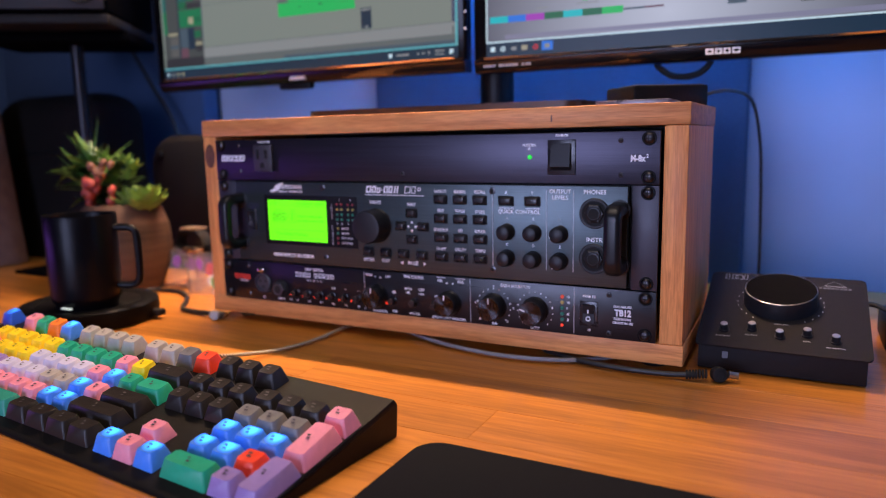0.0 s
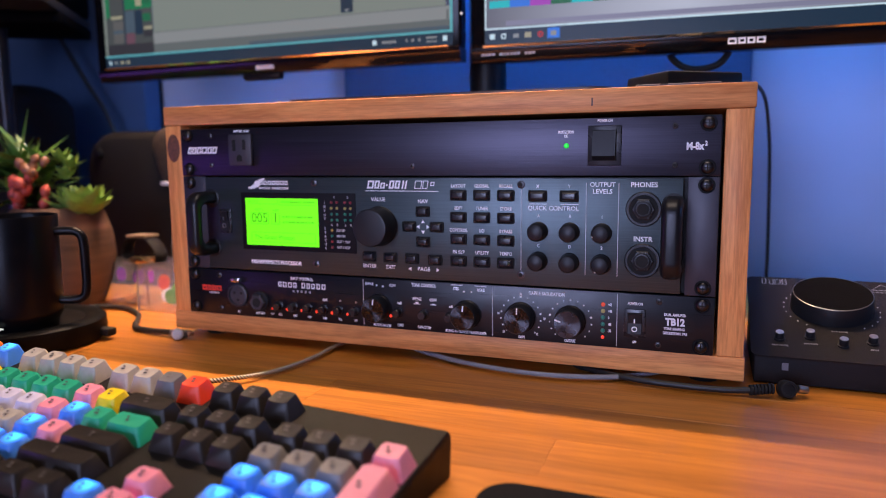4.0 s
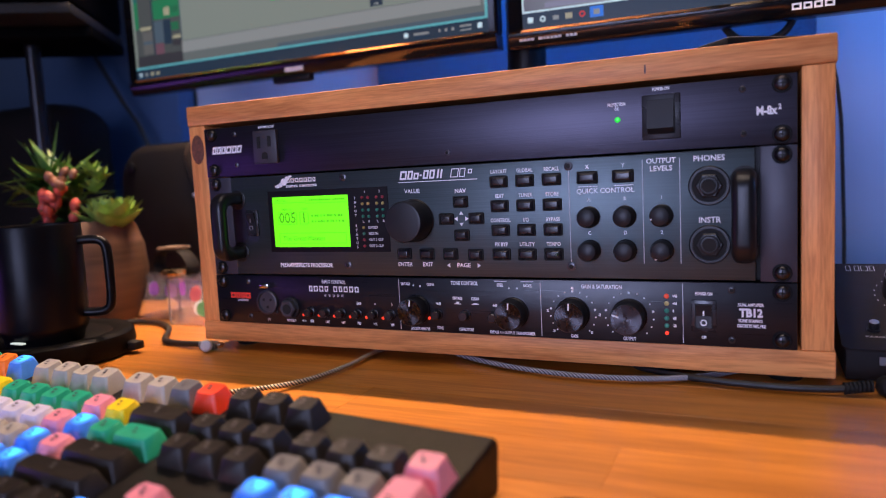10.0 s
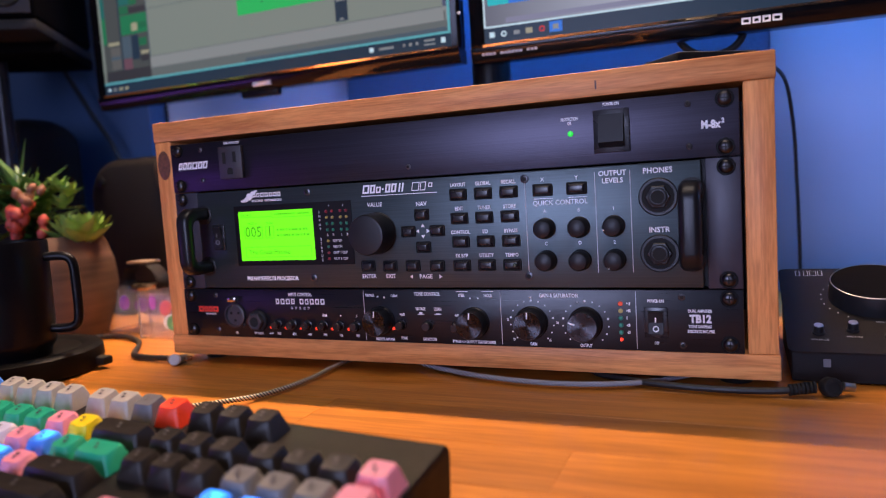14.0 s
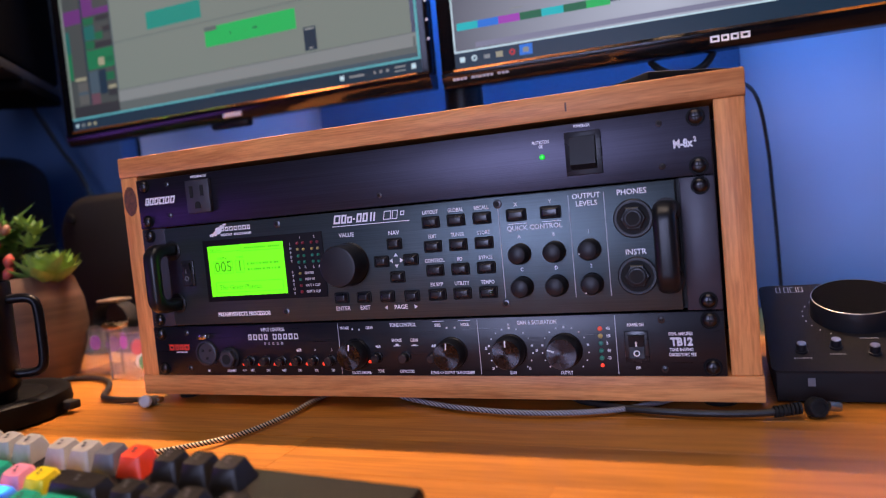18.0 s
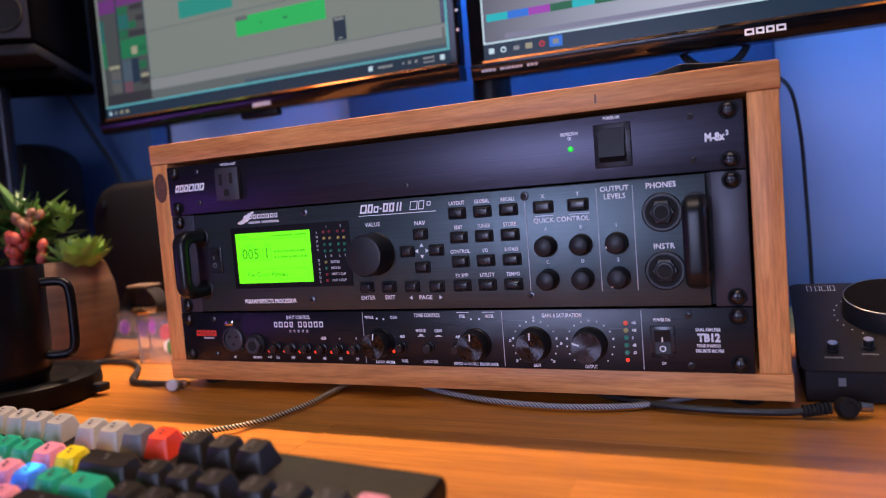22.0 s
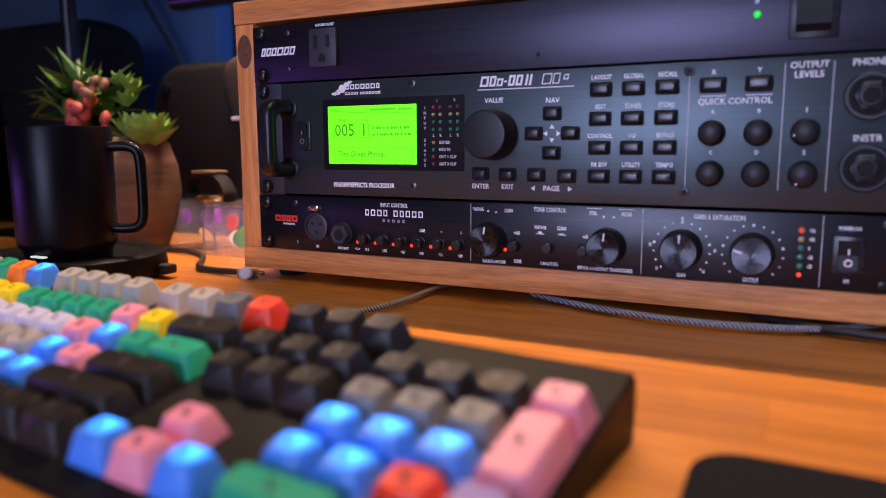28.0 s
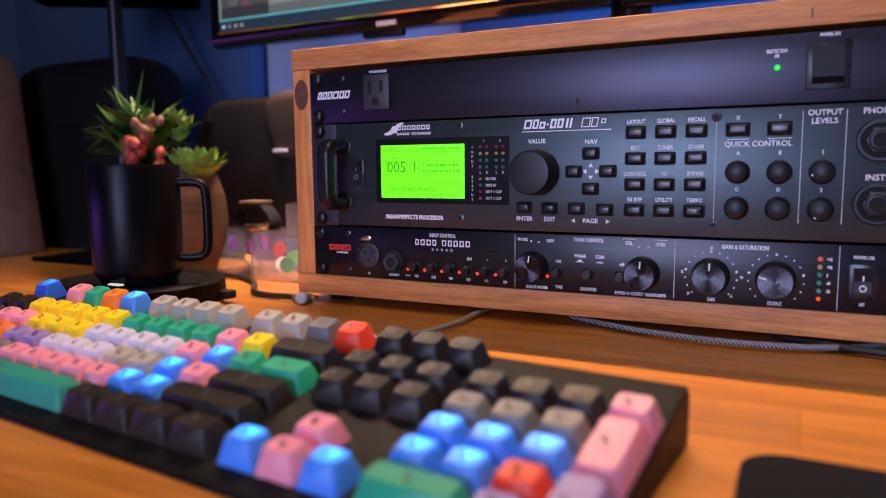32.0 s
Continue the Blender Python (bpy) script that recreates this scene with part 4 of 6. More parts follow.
for x0, x1, z0, z1, m, k in (
        (0.0165, 0.5185, 0.022, 0.036, C_NAVY, 1), (0.0165, 0.5185, 0.036, 0.0385, C_EDGE, 2), (0.5155, 0.5185, 0.0385, 0.329, C_EDGE, 2),
        (0.10, 0.5155, 0.0385, 0.050, C_GREY, 1), (0.10, 0.5155, 0.050, 0.064, C_LIGHT, 1), (0.25, 0.5155, 0.0385, 0.043, C_SLATE, 3),
        (0.021, 0.10, 0.0385, 0.329, C_GREY, 1), (0.0518, 0.0538, 0.053, 0.329, C_NAVY, 4), (0.10, 0.101, 0.064, 0.329, C_SLATE, 2),
        (0.021, 0.0995, 0.0385, 0.0525, C_DARK, 2), (0.033, 0.050, 0.0545, 0.083, C_LOW, 2), (0.033, 0.050, 0.067, 0.071, C_SLATE, 3), (0.030, 0.049, 0.0855, 0.0895, C_CREAM, 3),
        (0.021, 0.0275, 0.088, 0.122, C_GREEN, 2), (0.021, 0.0275, 0.122, 0.150, C_TEAL, 2), (0.021, 0.0515, 0.158, 0.176, C_PURPLE, 2), (0.021, 0.0515, 0.20, 0.225, C_TEAL, 2), (0.021, 0.0515, 0.25, 0.28, C_GREEN, 2),
        (0.0545, 0.0690, 0.0525, 0.0660, C_ROSE, 2), (0.0545, 0.0700, 0.0668, 0.0945, C_SLATE, 2), (0.0705, 0.0830, 0.0640, 0.0945, C_NAVY, 2), (0.0840, 0.0970, 0.0800, 0.0900, C_MID, 3),
        (0.0855, 0.0985, 0.0695, 0.0735, C_CREAM, 3), (0.0845, 0.0990, 0.0600, 0.0680, C_DARK, 3), (0.0545, 0.0995, 0.0965, 0.1210, C_GREEN, 2), (0.0730, 0.0830, 0.1000, 0.1100, C_CREAM, 3), (0.0855, 0.0980, 0.1020, 0.1095, C_MID, 3),
        (0.0700, 0.0995, 0.1225, 0.1300, C_DARK, 2), (0.0545, 0.0700, 0.1225, 0.1330, C_MID, 2), (0.0545, 0.0720, 0.1340, 0.1520, C_TEAL, 2), (0.0720, 0.0850, 0.1330, 0.1420, C_MID, 2), (0.0860, 0.0985, 0.1410, 0.1480, C_DARK, 3),
        (0.0545, 0.0720, 0.1530, 0.1620, C_MID, 2), (0.0760, 0.0980, 0.1560, 0.1620, C_DARK, 3), (0.0545, 0.0730, 0.1640, 0.190, C_PURPLE, 2), (0.0740, 0.0995, 0.1640, 0.172, C_PURPLE, 3), (0.0545, 0.0995, 0.20, 0.225, C_TEAL, 2), (0.0545, 0.0995, 0.24, 0.27, C_GREEN, 2),
        (0.158, 0.2415, 0.1305, 0.1515, C_TEAL, 2), (0.244, 0.3708, 0.0940, 0.1168, C_GREEN, 2), (0.244, 0.2620, 0.1120, 0.1172, C_GREY, 3), (0.2800, 0.2820, 0.1040, 0.1060, C_MID, 3), (0.3130, 0.3190, 0.1040, 0.1062, C_MID, 3), (0.3795, 0.3955, 0.0670, 0.0930, C_NAVY, 2), (0.3815, 0.3935, 0.0895, 0.0918, C_LIGHT, 3), (0.3850, 0.3900, 0.0685, 0.0705, C_LIGHT, 3), (0.30, 0.42, 0.185, 0.21, C_GREEN, 2),
        (0.101, 0.5155, 0.1240, 0.1246, C_GREY, 2), (0.101, 0.5155, 0.0640, 0.0648, C_GREY, 2), (0.5115, 0.5140, 0.0500, 0.0600, C_GREY, 3),
        (0.42, 0.425, 0.0275, 0.0325, C_WHITE, 3), (0.432, 0.450, 0.0285, 0.031, C_LIGHT, 3), (0.462, 0.464, 0.0285, 0.0315, C_LIGHT, 3), (0.469, 0.472, 0.0285, 0.0315, C_LIGHT, 3), (0.477, 0.480, 0.0285, 0.0315, C_LIGHT, 3),
        (0.487, 0.5, 0.0305, 0.0325, C_LIGHT, 3), (0.487, 0.5, 0.0265, 0.028, C_LIGHT, 3), (0.507, 0.512, 0.027, 0.0325, C_WHITE, 3),
        (0.022, 0.026, 0.027, 0.031, C_WHITE, 3), (0.032, 0.036, 0.027, 0.031, C_LIGHT, 3), (0.042, 0.047, 0.027, 0.031, C_CREAM, 3), (0.052, 0.057, 0.027, 0.031, C_CREAM, 3)):
    tile(ml, "screen_block", x0, x1, z0, z1, TRACK_DIM.get(m, m) if x1 < 0.102 else m, k)
part("maker_mark", box(0.257, 0.283, -0.0002, 0.0030, 0.0085, 0.0135), INKD, ml, smooth=0)
part("sensor_bump", box(0.235, 0.29, 0.002, 0.014, -0.0035, 0.0055, 0.003), BLACK, ml)
for z in (0.055, 0.075, 0.095, 0.115):
    part("side_button", knob_at([(0.0016, 0), (0.0012, 0.0008)], 0.5285, 0.0, z, 10), INKD, ml)
mr = monitor("monitor_b", -0.0185, 0.5465, 0.206, 0.2735, "black framed wide screen showing a mixer and task bar", 3.2)
mr.name = "monitor"
for x0, x1, z0, z1, m, k in (
        (0.0165, 0.5485, 0.022, 0.0385, C_NAVY, 1), (0.0165, 0.5485, 0.0385, 0.0402, C_WHITE, 2), (0.0165, 0.0182, 0.0402, 0.329, C_WHITE, 2), (0.040, 0.5485, 0.0420, 0.0470, C_LAV, 2),
        (0.0215, 0.044, 0.0610, 0.0685, C_CYAN, 2), (0.044, 0.066, 0.0610, 0.0685, C_BLUE, 2), (0.066, 0.088, 0.0610, 0.0685, C_PURPLE, 2), (0.088, 0.110, 0.0610, 0.0685, C_MID, 2),
        (0.110, 0.132, 0.0610, 0.0685, C_CYAN, 2), (0.132, 0.154, 0.0610, 0.0685, C_MID, 2), (0.154, 0.177, 0.0610, 0.0685, C_GREEN, 2), (0.177, 0.2, 0.0635, 0.0655, C_SLATE, 2), (0.2, 0.22, 0.0635, 0.0655, C_ROSE, 2),
        (0.328, 0.425, 0.060, 0.14, C_RED, 2), (0.352, 0.372, 0.0690, 0.0720, C_WHITE, 3), (0.354, 0.370, 0.0655, 0.0665, C_LIGHT, 3), (0.337, 0.350, 0.082, 0.088, C_LIGHT, 3), (0.362, 0.390, 0.083, 0.088, C_LIGHT, 3), (0.3325, 0.3370, 0.0640, 0.0685, C_NAVY, 3), (0.378, 0.383, 0.0640, 0.0685, C_NAVY, 3), (0.352, 0.366, 0.0560, 0.0572, C_GREY, 3), (0.284, 0.302, 0.060, 0.10, C_SLATE, 2), (0.286, 0.300, 0.086, 0.090, C_CREAM, 3), (0.308, 0.320, 0.074, 0.0755, C_LIGHT, 3), (0.078, 0.092, 0.0735, 0.0745, C_LIGHT, 3), (0.125, 0.150, 0.0745, 0.0755, C_LIGHT, 3), (0.132, 0.139, 0.0775, 0.0785, C_GREEN, 3), (0.026, 0.046, 0.094, 0.098, C_SLATE, 3),
        (0.022, 0.0275, 0.0285, 0.034, C_WHITE, 3), (0.048, 0.054, 0.029, 0.033, C_LIGHT, 3), (0.0605, 0.0675, 0.0285, 0.034, C_CREAM, 3), (0.085, 0.098, 0.0265, 0.037, C_BLUE, 3), (0.0885, 0.0945, 0.029, 0.034, C_LIGHT, 4)):
    tile(mr, "screen_block", x0, x1, z0, z1, m, k)
for x, m in ((0.0375, C_WHITE), (0.0775, C_RED)):
    part("screen_icon", lathe([(0.0030, 0), (0.0030, 0.0003), (0.0016, 0.0003), (0.0016, 0)], 18, Matrix.Translation((x, -0.0008, 0.0312)) @ FRONT, True), m, mr, smooth=0)
for x in (0.056, 0.079, 0.0995, 0.1225, 0.139):
    part("screen_dial", lathe([(0.0072, 0), (0.0072, 0.0002), (0, 0.0002)], 20, Matrix.Translation((x, -0.0006, 0.100)) @ FRONT), C_DIAL, mr, smooth=0)
marks(mr, INK, [8, 7, 7, 8], 281, 12.8, 6.0, -0.0008, 0, 1.4, 1.7)
marks(mr, INKD, [3, 3, 3, 3, -3, 4, 2, 3, 3, 3, 3, -3, 3, 3, 3], 42, 12.5, 2.4, 0.0002, 0, 1.0)
part("video_cable", tube([(0.204, 0.036, 0.024), (0.210, 0.036, 0.006), (0.224, 0.036, -0.0060), (0.241, 0.036, -0.0090), (0.257, 0.036, -0.0050), (0.267, 0.036, 0.006), (0.272, 0.036, 0.024)], 0.0036, 10), RUBBER, mr, "black cable looped behind the screen")

st = rack_thing("monitor_stand", (-0.028, 0.30, 0.0), "black steel post that carries both screens", "monitor stand")
part("post", lathe([(0.0225, 0.002), (0.0225, 0.55)], 28, Matrix.Translation((-0.028, 0.300, 0))), BLACK, st)
part("base", box(-0.11, 0.06, 0.268, 0.385, 0.0, 0.008, 0.003), BLACK, st)
part("crossbar", box(-0.37, 0.10, 0.2535, 0.276, 0.42, 0.46, 0.004), BLACK, st)
part("bracket", box(-0.050, -0.006, 0.2763, 0.325, 0.41, 0.47, 0.004), BLACK, st)
for x, y0 in ((-0.31, 0.2492),):
    part("mount", box(x - 0.05, x + 0.05, y0, 0.2533, 0.40, 0.48, 0.001), BLACK, st)

# ---- keyboard ----
U, V = 0.0214, 0.0183
kb = thing("keyboard", (-0.3848, -0.2821, 0.0), "black full-size keyboard with colour-coded editing keycaps", "keyboard", rz=-5.44)
CASE = mat("matt_black_case", (0.007, 0.0065, 0.0065), 0.5, spec=0.12, bump=0.15, bscale=1800)
TILT_K = math.tan(radians(10.8))
XL, XR, YF, YB = -0.3 * U, 22.5 * U + 0.0005, -0.6 * V, 6.75 * V + 0.003


def deck(y):
    return 0.0032 + y * TILT_K


bm = bmesh.new()
ring = [(YF, 0.0), (YB, 0.0), (YB + 0.002, deck(YB) - 0.004), (YB - 0.002, deck(YB) + 0.0006), (YF + 0.004, max(deck(YF) + 0.0006, 0.003)), (YF, 0.0016)]
va = [[bm.verts.new((x, y, max(z, 0.0))) for y, z in ring] for x in (XL, XR)]
for i in range(len(ring)):
    j = (i + 1) % len(ring)
    bm.faces.new((va[0][i], va[0][j], va[1][j], va[1][i]))
bm.faces.new(va[0][::-1])
bm.faces.new(va[1])
bmesh.ops.recalc_face_normals(bm, faces=bm.faces)
bmesh.ops.bevel(bm, geom=bm.edges[:], offset=0.0016, segments=2, profile=0.5, affect="EDGES")
part("case", bm, CASE, kb)


# violet emission added to the wells to tint the keys above
WELL = glow("key_well_glow", (0.22, 0.10, 1.0), 0.8)


def well(u0, u1, v0, v1):
    """A flat key well just above the case's deck, given a violet glow."""
    b = bmesh.new()
    q = [b.verts.new((u * U, v * V, max(deck(v * V) + 0.0010, 0.0034))) for u, v in ((u0 + 0.15, v0 + 0.15), (u1 - 0.15, v0 + 0.15), (u1 - 0.15, v1 - 0.15), (u0 + 0.15, v1 - 0.15))]
    b.faces.new(q)
    part("key_well", b, WELL, kb, "key well with a violet glow put into it", smooth=0)


for w in ((-0.05, 15.05, -0.05, 5.05), (-0.05, 1.05, 5.47, 6.57), (1.95, 6.05, 5.47, 6.57), (6.45, 10.55, 5.47, 6.57), (10.95, 15.05, 5.47, 6.57), (15.2, 18.3, 5.47, 6.57), (15.2, 18.3, 2.95, 5.05), (15.2, 18.3, -0.05, 1.05), (16.2, 17.3, 1.051, 2.05), (18.45, 22.55, -0.05, 5.05)):
    well(*w)
KC = {}
for n_, c in dict(k=(0.018, 0.0140, 0.0120), b=(0.39, 0.36, 0.325), g=(0.13, 0.13, 0.145), e=(0.17, 0.16, 0.155), n=(0.02, 0.36, 0.20), y=(0.88, 0.64, 0.006), p=(0.82, 0.28, 0.37), w=(0.58, 0.56, 0.72), l=(0.06, 0.24, 0.84), B=(0.02, 0.10, 0.62), o=(0.85, 0.20, 0.02), r=(0.90, 0.055, 0.016), v=(0.30, 0.20, 0.48), t=(0.03, 0.28, 0.20)).items():
    KC[n_] = mat("keycap_" + {"k": "black", "b": "beige", "g": "grey", "e": "warm_grey", "n": "green", "y": "yellow", "p": "pink", "w": "white", "l": "light_blue", "B": "blue", "o": "orange", "r": "red", "v": "violet", "t": "teal"}[n_], c, 0.42, var=0.06, scale=200, bump=0.06, bscale=3000)
# a graded glow is put into the blue, pink and white caps as emission
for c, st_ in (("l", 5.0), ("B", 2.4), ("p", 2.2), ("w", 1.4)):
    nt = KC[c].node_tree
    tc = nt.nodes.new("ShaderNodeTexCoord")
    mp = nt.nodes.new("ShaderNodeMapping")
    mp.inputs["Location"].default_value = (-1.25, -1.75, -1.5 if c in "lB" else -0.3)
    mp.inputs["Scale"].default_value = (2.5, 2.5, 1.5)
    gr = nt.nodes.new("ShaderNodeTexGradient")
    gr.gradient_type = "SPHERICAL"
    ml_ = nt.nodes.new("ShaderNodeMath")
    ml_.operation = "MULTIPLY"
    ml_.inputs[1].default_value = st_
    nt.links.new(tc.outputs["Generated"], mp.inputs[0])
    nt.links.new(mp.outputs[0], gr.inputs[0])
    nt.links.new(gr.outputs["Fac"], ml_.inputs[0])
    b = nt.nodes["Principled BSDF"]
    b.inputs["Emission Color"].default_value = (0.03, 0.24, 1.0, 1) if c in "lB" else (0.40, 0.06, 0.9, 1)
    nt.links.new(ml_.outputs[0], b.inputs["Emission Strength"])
KC["k"].node_tree.nodes["Principled BSDF"].inputs["Specular IOR Level"].default_value = 0.35
LEG_D = mat("keycap_print_dark", (0.06, 0.05, 0.06), 0.5)
LEG_L = mat("keycap_print_light", (0.10, 0.09, 0.09), 0.5)
CACHE = {}
SCULPT = {0: (0.0006, -4), 1: (0.0, 1), 2: (-0.0008, 5), 3: (0.0, 8), 4: (0.0016, 11), 5: (0.0022, 12)}


def key(u, v, w, h, c, row):
    """A tapered, dished keycap; u, v is its lower left corner in key units."""
    ck = (w, h, c, row)
    if ck not in CACHE:
        g = 0.0005
        x1, y1 = w * U / 2 - g, h * V / 2 - g
        b = bmesh.new()
        dz, lean = SCULPT[row]
        H = 0.0102 + dz * 0.6
        lv = []
        for z, ins, sh, cr in ((0, 0, 0, 0.0008), (H * 0.90, 0.0026, 0.0008, 0.0016), (H, 0.0032, 0.0009, 0.0016)):
            n = []
            ax_, ay_ = x1 - ins, y1 - ins
            for sx, sy, order in ((1, -1, 0), (1, 1, 1), (-1, 1, 0), (-1, -1, 1)):
                two = [(sx * ax_, sy * (ay_ - cr)), (sx * (ax_ - cr), sy * ay_)]
                for px, py in (two[::-1] if order == 0 else two):
                    n.append(b.verts.new((px, py + sh, z + (py * math.tan(radians(lean * 0.5)) if z else 0))))
            lv.append(n)
        mid = [b.verts.new((0, yy * 0.5, H - 0.0008 + yy * 0.5 * math.tan(radians(lean * 0.5)))) for yy in (y1 - 0.004, -(y1 - 0.004))]
        for p, q in zip(lv, lv[1:]):
            for i in range(8):
                b.faces.new((p[i], p[(i + 1) % 8], q[(i + 1) % 8], q[i]))
        t_ = lv[-1]
        b.faces.new((t_[0], t_[1], t_[2], mid[1]))
        b.faces.new((t_[2], t_[3], mid[0], mid[1]))
        b.faces.new((t_[3], t_[4], t_[5], mid[0]))
        b.faces.new((t_[5], t_[6], mid[0]))
        b.faces.new((t_[6], mid[1], mid[0]))
        b.faces.new((t_[6], t_[7], t_[0], mid[1]))
        b.faces.new(lv[0][::-1])
        bmesh.ops.recalc_face_normals(b, faces=b.faces)
        leg = bmesh.new()
        random.seed(hash((w, row, ord(c))) % 1000)
        for a, bq in ((-0.0028, 0.0030), (-0.0014, 0.0002)):
            ww = random.uniform(0.0008, 0.0022)
            q = [leg.verts.new((x, y, H + 0.00012 + y * math.tan(radians(lean * 0.5)))) for x, y in ((a - 0.001, bq - 0.0007), (a + ww, bq - 0.0007), (a + ww, bq + 0.0007), (a - 0.001, bq + 0.0007))]
            leg.faces.new(q)
        CACHE[ck] = (finish(b, "key", KC[c], 38), finish(leg, "print", LEG_L if c in "kgB" else LEG_D, 0))
    me, le = CACHE[ck]
    cu, cv = (u + w / 2) * U, (v + h / 2) * V
    ob = new("key", me)
    ob.parent = kb
    ob.matrix_basis = pose(cu, cv, deck(cv) + 0.0014, 10.8)
    lo = new("print", le)
    lo.parent = ob


def keyrow(u, v, colours, row, widths=None):
    for i, c in enumerate(colours):
        w = widths[i] if widths else 1
        key(u, v, w, 1, c, row)
        u += w


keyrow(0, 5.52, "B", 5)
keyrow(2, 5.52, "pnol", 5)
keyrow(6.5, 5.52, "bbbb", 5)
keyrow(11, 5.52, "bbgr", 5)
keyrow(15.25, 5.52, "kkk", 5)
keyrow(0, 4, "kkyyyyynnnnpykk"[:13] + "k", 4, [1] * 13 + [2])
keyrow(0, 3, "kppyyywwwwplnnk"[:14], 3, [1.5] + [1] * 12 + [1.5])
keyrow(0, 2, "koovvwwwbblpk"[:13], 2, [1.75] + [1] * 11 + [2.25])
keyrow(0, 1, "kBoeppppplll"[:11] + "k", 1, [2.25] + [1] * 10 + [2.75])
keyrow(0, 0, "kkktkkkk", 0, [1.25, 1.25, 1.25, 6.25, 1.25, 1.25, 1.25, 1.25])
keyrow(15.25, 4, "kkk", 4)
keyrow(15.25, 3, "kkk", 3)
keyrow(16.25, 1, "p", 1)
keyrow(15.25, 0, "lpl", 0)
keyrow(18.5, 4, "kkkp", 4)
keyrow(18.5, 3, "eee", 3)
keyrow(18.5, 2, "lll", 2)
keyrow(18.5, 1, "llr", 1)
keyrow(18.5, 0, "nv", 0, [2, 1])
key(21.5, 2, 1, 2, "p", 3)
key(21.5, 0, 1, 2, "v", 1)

# ---- mouse mat ----
MATM = mat("black_mat_cloth", (0.006, 0.0065, 0.010), 0.9, spec=0.15, var=0.2, scale=800, bump=0.3, bscale=3000)
bm = box(0.129, 0.436, -0.50, -0.202, 0.0, 0.003)
bmesh.ops.bevel(bm, geom=[e for e in bm.edges if abs(e.verts[0].co.z - e.verts[1].co.z) > 0.002], offset=0.018, segments=6, profile=0.5, affect="EDGES")
solo("mouse_mat", bm, MATM, "black cloth mouse mat lying on the desk", "mouse mat", base=(0.27, -0.35, 0))

# ---- monitor controller ----
RIMM = mat("dull_dial_rim", (0.40, 0.39, 0.38), 0.38, 1.0)
CAPM = mat("matt_dial_face", (0.006, 0.0055, 0.006), 0.9, spec=0.04)
CTRL = mat("black_hammered_steel", (0.016, 0.014, 0.015), 0.55, 0.0, spec=0.14, bump=0.35, bscale=1600)
mc = rack_thing("volume_controller", (0.333, 0.09, 0.0), "black steel desktop volume controller with a big dial", "volume controller")
bm = bmesh.new()
yb0, yb1, x0, x1 = 0.030, 0.150, 0.2715, 0.3980
vs = [[bm.verts.new((x, y, z)) for y, z in ((yb0, 0.001), (yb1, 0.001), (yb1, 0.060), (yb0, 0.0225))] for x in (x0, x1)]
for i in range(4):
    bm.faces.new((vs[0][i], vs[0][(i + 1) % 4], vs[1][(i + 1) % 4], vs[1][i]))
bm.faces.new(vs[0][::-1])
bm.faces.new(vs[1])
bmesh.ops.recalc_face_normals(bm, faces=bm.faces)
bmesh.ops.bevel(bm, geom=bm.edges[:], offset=0.0012, segments=2, profile=0.5, affect="EDGES")
part("body", bm, CTRL, mc)
SL = math.degrees(math.atan2(0.0375, 0.120))
TOPM = Matrix.Translation((0.334, 0.0285, 0.0228)) @ pose(0, 0, 0, SL)   # local x across, y up the slope, z out


def top_part(name, bm, material, parent=None, label="", smooth=35):
    bmesh.ops.transform(bm, matrix=TOPM, verts=bm.verts)
    return part(name, bm, material, parent or mc, label, smooth)


bm = box(-0.065, 0.0675, -0.003, 0.131, 0.0, 0.0016)
bmesh.ops.bevel(bm, geom=[e for e in bm.edges if abs(e.verts[0].co.z - e.verts[1].co.z) > 0.001], offset=0.006, segments=4, profile=0.5, affect="EDGES")
tp = top_part("top_plate", bm, CTRL)
kd = top_part("volume_dial", lathe([(0.0305, 0.0016), (0.0305, 0.003), (0.0300, 0.0155), (0.0297, 0.0162)], 64, Matrix.Translation((-0.002, 0.077, 0))), SATIN, None, "large black dial with a bright rim")
top_part("rim", lathe([(0.0297, 0.0161), (0.0296, 0.0166), (0.0291, 0.0168), (0.0290, 0.0163)], 64, Matrix.Translation((-0.002, 0.077, 0)), True), RIMM, kd)
top_part("cap", lathe([(0.0291, 0.0161), (0.0288, 0.0164), (0, 0.0163)], 64, Matrix.Translation((-0.002, 0.077, 0))), CAPM, kd)
for i, (x, yy, s) in enumerate(((-0.044, 0.023, "SOURCE"), (-0.022, 0.028, "MONO"), (0.000, 0.0195, ""), (0.0205, 0.026, "DIM"), (0.0415, 0.020, "MONITOR"))):
    b = top_part("push_switch", lathe([(0.0042, 0.0016), (0.0042, 0.0030), (0.0033, 0.0032), (0.0033, 0.0075), (0.0028, 0.0082), (0, 0.0082)], 18, Matrix.Translation((x, yy, 0))), SATIN)
    top_part("cap", lathe([(0.0031, 0.0080), (0.0028, 0.0085), (0, 0.0086)], 16, Matrix.Translation((x, yy, 0))), RIMM, b)
    if s:
        top_part("lettering", letters(s, 0.0022, Matrix.Translation((x, yy - 0.0095, 0.0018))), INKD, None, smooth=0)
top_part("lettering", letters("VOLUME", 0.0022, Matrix.Translation((0.0, 0.040, 0.0018))), INKD, None, smooth=0)
for i in range(23):
    a = radians(235 - 290 * i / 22)
    top_part("dot_print", lathe([(0.0005, 0.0016), (0.0005, 0.0018)], 8, Matrix.Translation((-0.002 + 0.0355 * math.cos(a), 0.077 + 0.0355 * math.sin(a), 0))), INK, tp, smooth=0)
